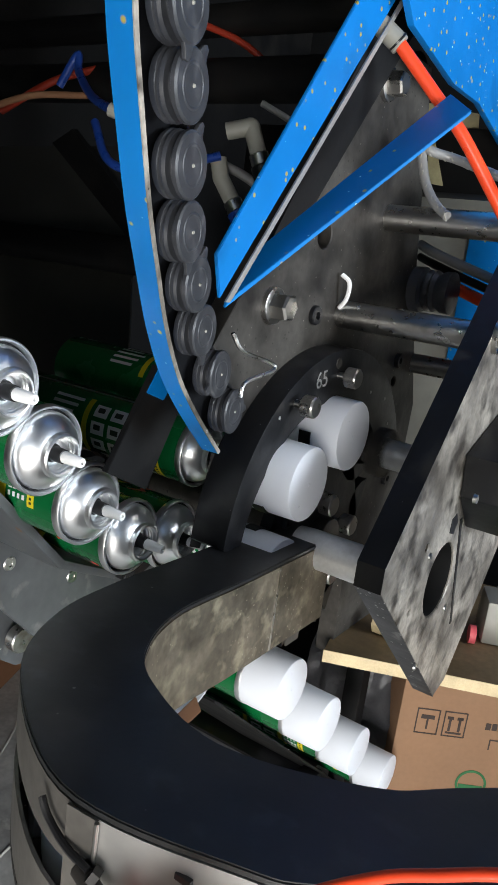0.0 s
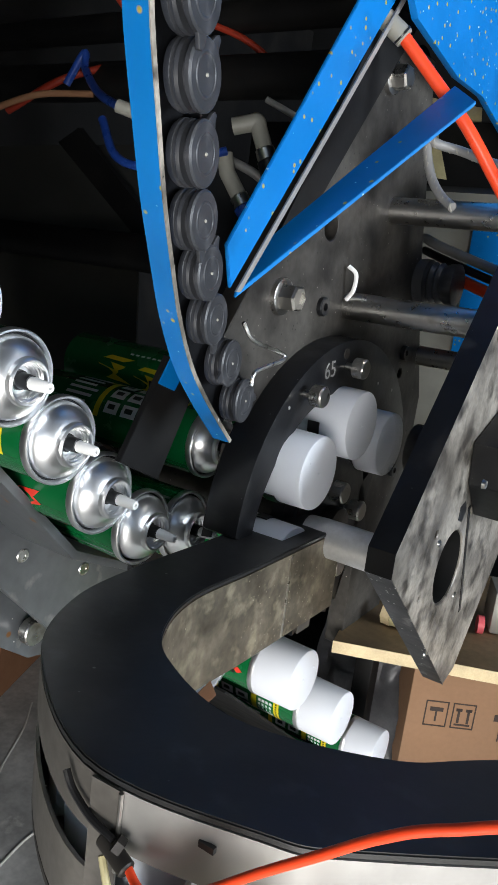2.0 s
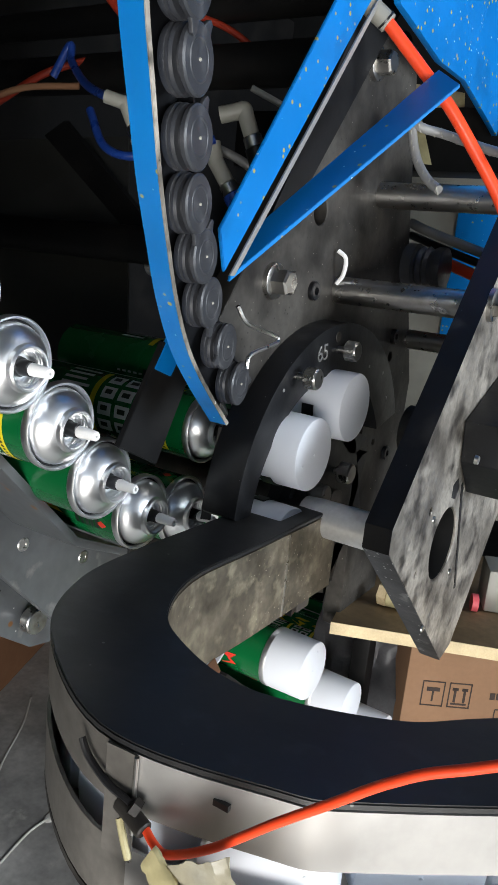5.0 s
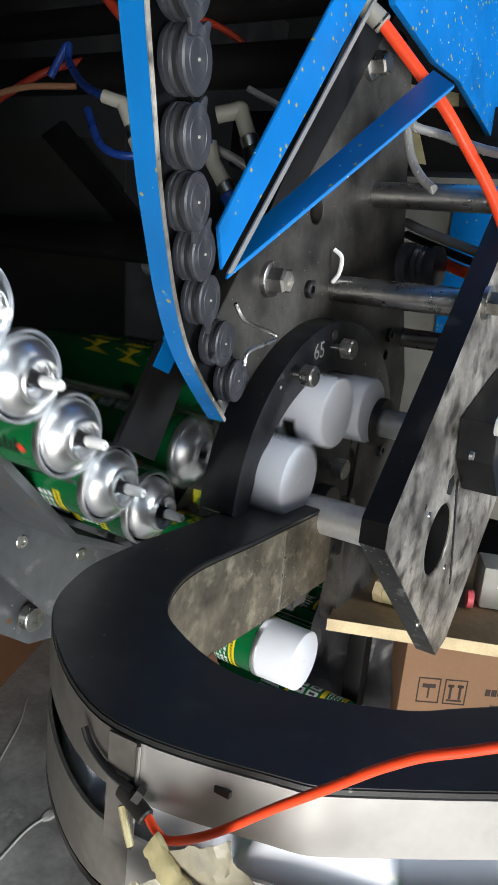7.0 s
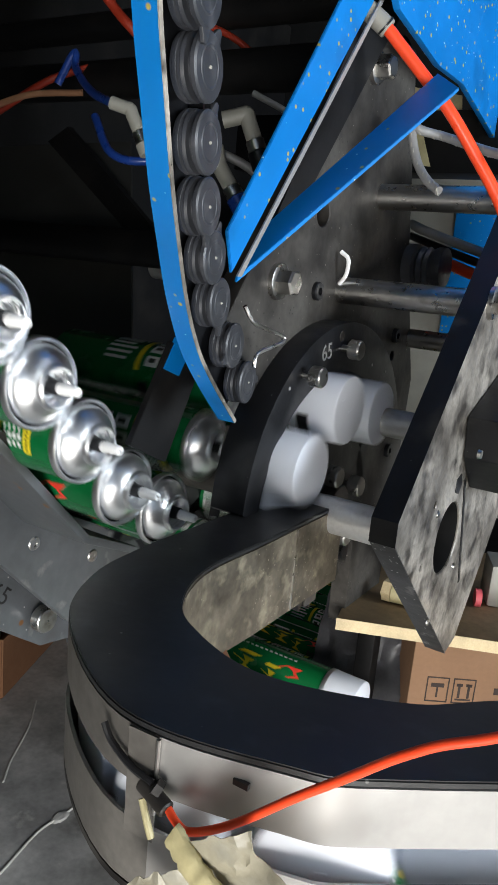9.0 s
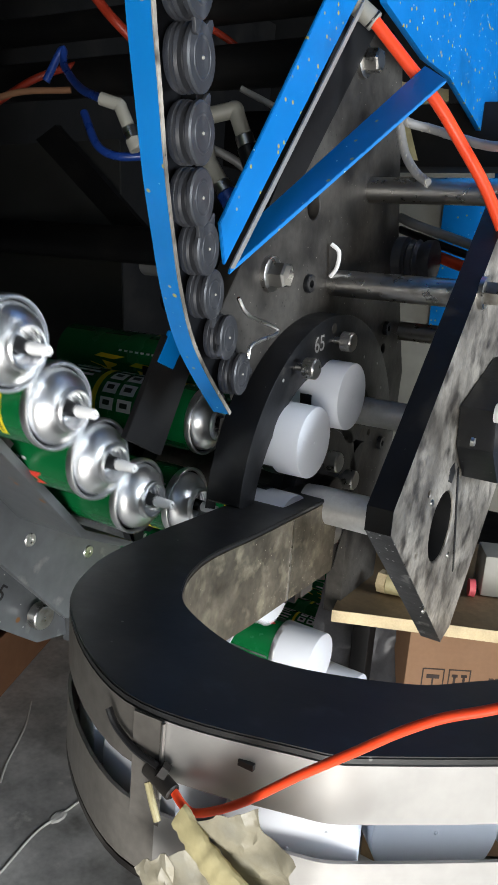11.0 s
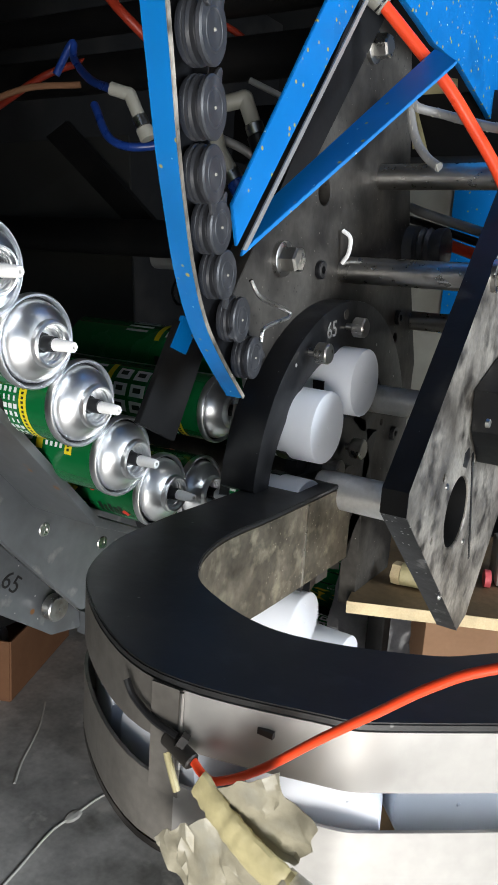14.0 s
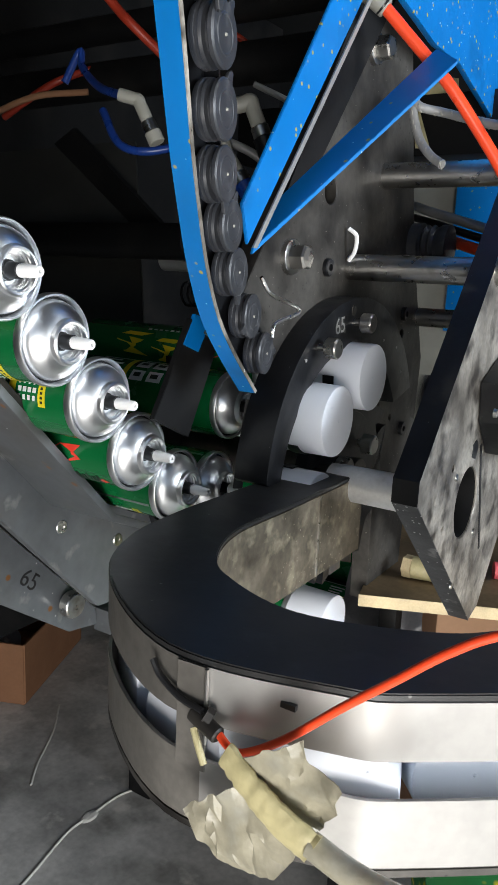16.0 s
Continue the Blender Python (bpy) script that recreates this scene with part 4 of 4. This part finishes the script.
    part("hose", tube([(-0.3090, 0.6453, 1.3968), (-0.2796, 0.6595, 1.3641), (-0.2513, 0.6715, 1.3325), (-0.2262, 0.6868, 1.2966), (-0.2033, 0.6987, 1.2617), (-0.1837, 0.7064, 1.2246)], 0.0057), M_ORANGE, t)
    part("push_fitting", rod((-0.3265, 0.6366, 1.4110), (-0.3079, 0.6453, 1.3957), 0.0088), M_PALE, t, "pale push-in fitting")
    part("seal_ring", rod((-0.3112, 0.6432, 1.3990), (-0.3101, 0.6442, 1.3979), 0.0092, bevel=0.0002), M_VALVE, t)

    def fitting(name, label, a, b, c, r, mat_a, collar):
        t = thing(name, label, "fitting")
        part("elbow", tube([a, tuple(0.25 * p + 0.75 * q for p, q in zip(a, b)), b, tuple(0.75 * p + 0.25 * q for p, q in zip(b, c)), c], r, 14, 6), mat_a, t)
        e = Vector(c) + (Vector(c) - Vector(b)).normalized() * 0.012
        part("collar", rod(c, e, r * 1.15), M_SHINY, t)
        part("body", rod(e, e + (Vector(c) - Vector(b)).normalized() * (0.012 if name == "tee_fitting" else 0.04), r * 1.3), collar, t)

    fitting("elbow_fitting", "grey plastic elbow fitting on a black air cylinder", (-0.494, 0.662, 1.326), (-0.472, 0.673, 1.333), (-0.462, 0.677, 1.308), 0.0088, M_PALE, M_BLACK)
    fitting("elbow_fitting", "grey plastic elbow fitting on a blue air cylinder", (-0.505, 0.667, 1.300), (-0.500, 0.669, 1.281), (-0.485, 0.673, 1.259), 0.0088, M_PALE, M_BLUETUBE)
    fitting("tee_fitting", "white plastic fitting on a blue air tube", (-0.553, 0.553, 1.322), (-0.535, 0.561, 1.317), (-0.525, 0.564, 1.297), 0.0065, M_PALE, M_PALE)
    for label, mm, r, pts in (
        ("dark blue air tube behind the chute", M_BLUETUBE, 0.0045, [(-0.70, 0.62, 1.36), (-0.685, 0.63, 1.395), (-0.676, 0.625, 1.376), (-0.618, 0.591, 1.343), (-0.548, 0.555, 1.32)]),
        ("dark blue air tube behind the chute", M_BLUETUBE, 0.0045, [(-0.62, 0.60, 1.32), (-0.58, 0.585, 1.28), (-0.54, 0.60, 1.275), (-0.49, 0.65, 1.30)]),
        ("red air hose in the dark machine", M_DULLRED, 0.006, [(-0.75, 0.66, 1.54), (-0.699, 0.698, 1.47), (-0.669, 0.707, 1.44), (-0.64, 0.76, 1.40)]),
        ("red air hose in the dark machine", M_DULLRED, 0.0045, [(-0.72, 0.83, 1.50), (-0.643, 0.854, 1.476), (-0.602, 0.872, 1.451), (-0.57, 0.9, 1.42)]),
        ("dull red hose in the dark machine", M_DULLRED, 0.005, [(-0.82, 0.80, 1.43), (-0.86, 0.75, 1.40), (-0.95, 0.74, 1.36)]),
        ("grey spiral-wrapped cable under the bracket", M_TUBE, 0.0045, [(-0.305, 0.725, 1.335), (-0.296, 0.722, 1.325), (-0.273, 0.736, 1.320), (-0.211, 0.708, 1.300), (-0.16, 0.66, 1.29)]),
        ("grey spiral-wrapped cable under the bracket", M_TUBE, 0.0045, [(-0.303, 0.722, 1.332), (-0.302, 0.72, 1.318), (-0.292, 0.717, 1.293), (-0.275, 0.705, 1.275), (-0.258, 0.695, 1.264)]),
        ("clear plastic air tube", M_TUBE, 0.005, [(-0.52, 0.68, 1.30), (-0.485, 0.70, 1.285), (-0.46, 0.72, 1.262)]),
        ("clear plastic air tube", M_TUBE, 0.004, [(-0.55, 0.80, 1.385), (-0.50, 0.82, 1.36), (-0.45, 0.85, 1.32)]),
        ("grey cable behind the guide rods", M_TUBE, 0.006, [(-0.38, 0.95, 1.25), (-0.34, 0.913, 1.238), (-0.267, 0.892, 1.218), (-0.2, 0.87, 1.20)]),
        ("black cable behind the guide rods", M_VALVE, 0.005, [(-0.38, 0.955, 1.235), (-0.34, 0.918, 1.225), (-0.267, 0.895, 1.205), (-0.2, 0.875, 1.19)]),
        ("red cable behind the guide rods", M_ORANGE, 0.007, [(-0.37, 0.95, 1.215), (-0.327, 0.915, 1.207), (-0.271, 0.885, 1.192), (-0.2, 0.86, 1.175)]),
        ("brown cable in the dark machine", M_CARDIN, 0.004, [(-0.9, 0.62, 1.30), (-0.86, 0.63, 1.33), (-0.80, 0.66, 1.36), (-0.74, 0.70, 1.37)]),
    ):
        t = thing("cable", label, "cable")
        part("sheath", tube(pts, r, 12, 8), mm, t)
        if "spiral" in label:
            line = spline(pts, 24)
            turn = [q + Vector((0.0, r * math.cos(k * 0.9), r * math.sin(k * 0.9))) for k, q in enumerate(line)]
            part("wrap", tube(turn[::2], 0.0009, 6, 3), M_PALE, t, "pale spiral wrap")
    t = thing("cable_clip", "white plastic clip on the machine plate", "clip")
    part("tongue", tube([(-0.338, 0.662, 1.20), (-0.33, 0.664, 1.193), (-0.332, 0.667, 1.178), (-0.339, 0.668, 1.168)], 0.0022, 10, 6), M_NOZZLE, t)


build_hoses()


# ---- dark machine body ----
def build_machine():
    t = thing("machine_frame", "dark oily steel machine frame", "machine frame")
    for y, z, r, x0, x1 in ((0.81, 1.413, 0.026, -1.2, -0.36), (0.745, 1.187, 0.024, -1.3, -0.6), (0.86, 1.5, 0.02, -1.2, -0.36)):
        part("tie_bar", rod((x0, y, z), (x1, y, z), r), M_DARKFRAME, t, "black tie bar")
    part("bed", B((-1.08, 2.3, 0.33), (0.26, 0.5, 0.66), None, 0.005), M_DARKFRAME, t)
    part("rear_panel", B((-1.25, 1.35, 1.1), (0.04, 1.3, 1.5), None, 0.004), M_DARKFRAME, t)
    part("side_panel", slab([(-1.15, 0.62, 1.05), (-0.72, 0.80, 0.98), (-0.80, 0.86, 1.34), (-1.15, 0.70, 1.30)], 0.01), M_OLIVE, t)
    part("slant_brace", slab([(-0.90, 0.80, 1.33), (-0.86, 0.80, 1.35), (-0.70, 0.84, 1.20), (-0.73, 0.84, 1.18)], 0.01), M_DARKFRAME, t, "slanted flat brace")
    part("screw_spring", tube([(-0.62 + 0.0018 * k, 0.76 + 0.016 * math.cos(k * 1.05), 1.12 + 0.016 * math.sin(k * 1.05)) for k in range(60)], 0.002, 6, 2), M_DARKFRAME, t, "black coil spring")
    part("pale_roller", rod((-0.66, 0.765, 1.165), (-0.60, 0.765, 1.165), 0.016), M_TUBE, t, "pale grey roller")
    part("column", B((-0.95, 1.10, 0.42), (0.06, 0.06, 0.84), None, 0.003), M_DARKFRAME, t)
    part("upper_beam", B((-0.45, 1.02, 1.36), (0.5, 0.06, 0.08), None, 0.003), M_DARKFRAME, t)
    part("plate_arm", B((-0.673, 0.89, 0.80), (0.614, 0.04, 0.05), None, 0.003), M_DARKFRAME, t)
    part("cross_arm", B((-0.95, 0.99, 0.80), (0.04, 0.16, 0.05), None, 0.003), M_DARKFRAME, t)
    t = thing("black_block", "black painted steel block with a white fitting", "machine block")
    part("block", prism([(0.655, 1.06), (0.662, 1.02), (0.70, 0.982), (0.80, 0.965), (0.90, 1.03), (0.76, 1.10)], -0.1855, -0.15, 0.002), M_BLACK, t)
    part("fitting", lathe([(0, 0), (0, 0.009), (0.006, 0.009), (0.007, 0.012), (0.016, 0.012), (0.018, 0.009), (0.03, 0.008), (0.03, 0)], 20, None, Matrix.Translation((-0.15, 0.648, 1.06))), M_NOZZLE, t, "white push-in fitting")
    part("screw", lathe([(0, 0), (0, 0.004), (0.003, 0.0035), (0.003, 0)], 12, None, Matrix.Translation((-0.15, 0.575, 1.045))), M_SHINY, t)
    t = thing("rubber_plug", "black ribbed rubber plug on the machine plate", "plug")
    part("boot", lathe([(-0.342, 0), (-0.342, 0.026), (-0.33, 0.026), (-0.328, 0.02), (-0.324, 0.024), (-0.320, 0.02), (-0.316, 0.024), (-0.312, 0.02), (-0.305, 0.024), (-0.296, 0.024), (-0.295, 0.021), (-0.295, 0)], 28, None, Matrix.Translation((0, 0.86, 1.195))), M_GREY, t)
    t = thing("pale_cabinet", "pale grey cabinet behind the machine", "cabinet")
    part("body", B((-0.35, 1.75, 1.05), (0.9, 0.4, 0.7), None, 0.004), M_PALE, t)
    part("blue_strip", B((-0.47, 1.54, 1.2), (0.09, 0.01, 0.3), None, 0.001), M_BLUE, t, "blue painted strip")
    part("edge_bar", B((-0.27, 1.54, 1.15), (0.02, 0.012, 0.4), None, 0.001), M_BAND, t)
    t = thing("note_paper", "creased pale yellow note sheet", "paper")
    part("sheet", slab([(-0.42, 0.99, 1.43), (-0.40, 0.985, 1.33), (-0.34, 1.0, 1.325), (-0.355, 1.005, 1.42)], 0.0008), M_TAPE, t)


build_machine()


# ---- shelf, cartons, floor ----
def build_carton(m, w, d, h, label):
    t = thing("carton", label, "carton", m)
    part("box", B((0, 0, 0), (w, d, h), None, 0.004), M_CARD, t)
    y = -d / 2 - 0.0006
    part("flap_gap", B((0, 0, h / 2 + 0.0006), (w - 0.02, 0.003, 0.001)), M_PRINT, t)

    def bars(name, rows, mm):
        bm = bmesh.new()
        for x, z, sx, sz in rows:
            box(bm, (x, y, z), (sx, 0.0008, sz))
        part(name, bm, mm, t)

    x0, z0 = -w * 0.36, h * 0.25
    for k in range(2):
        xx = x0 + 0.045 * k
        bars("symbol_frame", [(xx, z0 + 0.022, 0.036, 0.002), (xx, z0 - 0.022, 0.036, 0.002), (xx - 0.018, z0, 0.002, 0.046), (xx + 0.018, z0, 0.002, 0.046)], M_PRINT)
    bars("umbrella_mark", [(x0, z0 + 0.008, 0.022, 0.007), (x0, z0 - 0.004, 0.003, 0.02)], M_PRINT)
    bars("arrow_marks", [(x0 + 0.037, z0, 0.004, 0.026), (x0 + 0.053, z0, 0.004, 0.026), (x0 + 0.037, z0 + 0.011, 0.01, 0.005), (x0 + 0.053, z0 + 0.011, 0.01, 0.005), (x0 + 0.045, z0 - 0.016, 0.026, 0.003)], M_PRINT)
    bars("print_lines", [(x0 + 0.10 + 0.0105 * k, z0 + 0.004, 0.0085, 0.012) for k in range(11)], M_PRINT)
    bars("print_boxes", [(x0 + 0.12 + 0.03 * k, z0 - 0.02, 0.024, 0.002) for k in range(3)] + [(x0 + 0.108 + 0.03 * k, z0 - 0.029, 0.002, 0.018) for k in range(4)], M_PRINT)
    ring = lathe([(-0.0005, 0.016), (-0.0005, 0.030), (0.0006, 0.030), (0.0006, 0.016)], 32, None, Matrix.Translation((w * 0.42, y, h * 0.35)) @ Matrix.Rotation(radians(90), 4, "Z"))
    part("green_mark", ring, M_PRINTG, t, "green ring mark")
    disc = lathe([(-0.0005, 0.022), (-0.0005, 0.026), (0.0006, 0.026), (0.0006, 0.022)], 32, None, Matrix.Translation((-0.03, y, h * 0.02)) @ Matrix.Rotation(radians(90), 4, "Z"))
    part("round_mark", disc, M_PRINTG, t, "round green seal")
    bars("seal_bar", [(-0.03, h * 0.02 - 0.006, 0.04, 0.008)], M_PRINTG)
    return t


def build_back():
    t = thing("wood_shelf", "stained plywood shelf board with a pale cut edge", "shelf")
    part("board", slab([(-0.338, 0.768, 0.76), (0.2, 1.01, 0.76), (0.1, 1.25, 0.76), (-0.425, 1.105, 0.76)], 0.015, 0.0), M_WOOD, t)
    part("front_edge", slab([(-0.338, 0.767, 0.7603), (-0.338, 0.767, 0.7447), (0.2, 1.009, 0.7447), (0.2, 1.009, 0.7603)], 0.0012), M_WOODEDGE, t, "pale raw plywood edge")
    for x, y in ((-0.40, 1.06), (0.1, 1.2), (0.15, 1.02)):
        part("leg", B((x, y, 0.372), (0.03, 0.03, 0.744), None, 0.002), M_DARKFRAME, t, "dark steel leg")
    build_carton(pose(-0.27, 1.31, 0.40, 0, 0, 33), 0.34, 0.3, 0.46, "closed brown cardboard carton with printed symbols")
    build_carton(pose(0.02, 1.50, 0.40, 0, 0, 33), 0.34, 0.3, 0.46, "closed brown cardboard carton with green ring marks")
    t = thing("pallet", "low wooden pallet under the cartons", "pallet")
    for k in range(5):
        part("board", B((0.02, 1.30 + 0.1 * k, 0.155), (0.9, 0.08, 0.02), pose(0, 0, 0, 0, 0, 0), 0.002), M_WOODEDGE, t)
    for x in (-0.38, 0.02, 0.42):
        part("bearer", B((x, 1.5, 0.0725), (0.08, 0.5, 0.145), None, 0.003), M_WOOD, t)
    t = thing("clear_box", "small clear plastic box with coloured bits on the shelf", "box", pose(-0.17, 0.985, 0.7604, 0, 0, 24))
    part("tray", B((0, 0, 0.03), (0.09, 0.06, 0.058), None, 0.004), M_PALE, t)
    part("pink_piece", lathe([(0, 0), (0, 0.012), (0.008, 0.012), (0.008, 0)], 18, None, Matrix.Translation((-0.062, -0.032, 0.0125))), M_PINK, t, "pink plastic piece")
    part("white_label", B((0.0, -0.0305, 0.042), (0.05, 0.001, 0.02)), M_NOZZLE, t)
    bm = bmesh.new()
    for k in range(9):
        box(bm, (-0.018 + 0.0045 * k, -0.0313, 0.044), (0.0014 + 0.0008 * (k % 3), 0.0006, 0.012))
    part("bar_marks", bm, M_PRINT, t)
    t = thing("brass_fitting", "pale brass hose fitting on the shelf", "fitting", pose(-0.285, 0.862, 0.776))
    part("body", rod((-0.02, 0, 0), (0.03, 0.01, 0), 0.015), M_TAPE, t)
    part("nut", lathe([(0, 0), (0, 0.0155), (0.012, 0.0155), (0.012, 0)], 6, None, pose(-0.03, 0, 0)), M_WOODEDGE, t)
    t = thing("plastic_sheet", "crumpled grey plastic sheet over the machine bed", "sheet")
    bm = bmesh.new()
    n = 22
    vs = [[bm.verts.new((-0.527 + 0.22 * i / n, 1.10 + 0.02 * i / n + 0.06 * (j / n), 0.377 + 0.24 * j / n + 0.02 * noise.noise((i * 0.3, j * 0.3, 2.0)))) for j in range(n + 1)] for i in range(n + 1)]
    for col in vs:
        for v in col:
            v.co.y += 0.035 * noise.noise((v.co.x * 14, v.co.z * 14, 1.0)) + 0.012 * noise.noise((v.co.x * 45, v.co.z * 45, 4.0))
    for i in range(n):
        for j in range(n):
            bm.faces.new([vs[i][j], vs[i + 1][j], vs[i + 1][j + 1], vs[i][j + 1]])
    bmesh.ops.solidify(bm, geom=list(bm.faces), thickness=0.001)
    part("film", bm, M_GREYFILM, t)
    t = thing("printed_sack", "green, yellow and white printed plastic sack on the floor", "sack", pose(-0.10, 0.98, 0, 0, 0, 28))
    bm = bmesh.new()
    bmesh.ops.create_cube(bm, size=1, matrix=Matrix.Translation((0, 0, 0.15)) @ Matrix.Diagonal((0.34, 0.20, 0.30, 1)))
    bmesh.ops.subdivide_edges(bm, edges=list(bm.edges), cuts=10, use_grid_fill=True)
    for v in bm.verts:
        q = v.co.copy()
        puff = 1 + 0.12 * math.cos(q.x * 8) * math.sin(math.pi * min(1, max(0, q.z / 0.3)))
        v.co.y *= puff * (1 - 0.35 * max(0, q.z / 0.3) ** 3)
        v.co += 0.010 * noise.noise_vector(q * 22) * min(1.0, q.z / 0.05)
        v.co.z = max(0.0, v.co.z)
    part("sack", bm, M_BAG, t)
    # torn scraps by the channel
    t = thing("leather_scrap", "torn brown leather scrap with loose threads", "scrap")
    part("flap", slab([(-0.262, 0.352, 0.892), (-0.254, 0.346, 0.888), (-0.256, 0.392, 0.893), (-0.265, 0.396, 0.899)], 0.002, 0.0006), M_CARDIN, t)
    for k in range(4):
        part("thread", tube([(-0.256 + 0.004 * k, 0.322, 0.886 + 0.002 * k), (-0.254 + 0.003 * k, 0.345, 0.889), (-0.256, 0.372, 0.893 - 0.002 * k)], 0.0007, 6, 6), M_CARD, t)
    # floor marks
    for k, pts in enumerate(([(-1.167, 0.953), (-1.21, 1.01), (-1.252, 1.081), (-1.29, 1.14), (-1.354, 1.217)], [(-0.96, 0.74), (-0.97, 0.791), (-0.993, 0.896), (-0.989, 0.962), (-0.984, 1.04), (-0.95, 1.12)])):
        t = thing("floor_crack", "pale filled crack in the concrete floor", "crack", kind="structure")
        part("filler", tube([(x, y, 0.0005) for x, y in pts], 0.0028, 8, 10), M_CRACK, t)
    t = thing("floor_chip", "pale chip of dried filler on the floor", "chip")
    part("chip", lathe([(0, 0), (0, 0.016), (0.003, 0.012), (0.003, 0)], 9, None, pose(-0.99, 0.957, 0.0, 0, -90, 0) @ Matrix.Diagonal((1, 1.5, 0.9, 1))), M_CRACK, t)
    # open carton with loose caps
    t = thing("open_carton", "open cardboard carton with loose white caps", "carton", pose(-1.73, 1.24, 0, 0, 0, 22.7))
    for c, sz in (((0, 0, 0.004), (0.5, 0.38, 0.006)), ((0.252, 0, 0.09), (0.005, 0.38, 0.17)), ((-0.252, 0, 0.09), (0.005, 0.38, 0.17)), ((0, 0.19, 0.09), (0.5, 0.005, 0.17)), ((0, -0.19, 0.09), (0.5, 0.005, 0.17))):
        part("side", B(c, sz), M_CARDIN, t)
    return t


M_GREYFILM = mat("grey_film", (0.14, 0.14, 0.15), 0.35, 0, 0.3, 20, 0.2, 0.3)
build_back()
random.seed(11)
for _k in range(9):
    _q = copy_thing(CAP_MASTER, pose(-1.80 + 0.07 * (_k % 3), 1.17 + 0.07 * (_k // 3), 0.06 + 0.03 * (_k % 2), 20 * _k, -90 + 25 * (_k % 3), 40 * _k))
    _q["group"] = "loose caps in the open carton"


# ---- ramp and tray that carry the cans ----
def build_ramps():
    t = thing("feed_ramp", "sloping steel rails that carry the can queue", "ramp")
    for x in (-0.47, -0.62):
        part("rail", slab([(x - 0.008, 0.36, 1.012), (x + 0.008, 0.36, 1.012), (x + 0.008, -0.68, 2.107), (x - 0.008, -0.68, 2.107)], 0.008), M_STEEL, t)
    part("post", B((-0.545, -0.55, 0.975), (0.05, 0.05, 1.95), None, 0.002), M_DARKFRAME, t)
    part("cross_bar", B((-0.545, -0.57, 1.965), (0.2, 0.03, 0.02), None, 0.001), M_DARKFRAME, t)
    t = thing("exit_slide", "dark sheet slide under the capped cans", "slide")
    part("sheet", slab([(-0.62, 0.637, 0.722), (-0.40, 0.637, 0.722), (-0.40, 1.10, 0.338), (-0.62, 1.10, 0.338)], 0.003), M_DARKFRAME, t)
    part("post", B((-0.42, 0.98, 0.215), (0.03, 0.03, 0.43), None, 0.002), M_DARKFRAME, t)
    t = thing("can_tray", "dark steel tray for finished cans", "tray")
    part("base", B((-0.70, 2.05, 0.298), (0.42, 1.9, 0.006), None, 0.001), M_DARKFRAME, t)
    for x, y in ((-0.88, 1.14), (-0.52, 1.14), (-0.88, 2.9), (-0.52, 2.9)):
        part("leg", B((x, y, 0.1475), (0.03, 0.03, 0.295), None, 0.002), M_DARKFRAME, t)


build_ramps()


# ---- blue housing ----
def build_housing():
    t = thing("blue_housing", "blue painted steel machine housing", "machine housing")
    part("panel", prism([(0.50, 1.75), (0.54, 1.50), (0.649, 1.412), (0.763, 1.394), (0.844, 1.395), (0.952, 1.373), (1.108, 1.339), (1.15, 1.22), (1.15, 1.75)], -0.307, -0.300, 0.001), M_BLUE, t)
    part("cross_plate", B((-0.12, 0.84, 1.70), (0.355, 0.66, 0.01), None, 0.001), M_BLUE, t)
    part("support_arm", B((0.05, 1.12, 0.847), (0.06, 0.06, 1.694), None, 0.003), M_BLUE, t)


build_housing()


def build_ceiling_light():
    t = thing("tube_lamp", "fluorescent tube lamp under the ceiling", "lamp")
    part("housing", B((0.9, 1.0, 2.82), (0.12, 1.3, 0.06), None, 0.005), M_NOZZLE, t)
    part("tube", rod((0.9, 0.4, 2.76), (0.9, 1.6, 2.76), 0.014), M_GLOW, t)
    part("hanger", B((0.9, 1.0, 2.875), (0.05, 0.05, 0.05)), M_NOZZLE, t)


build_ceiling_light()


def motions():
    for ob, rows in MOVES:
        walk(ob, rows)


motions()
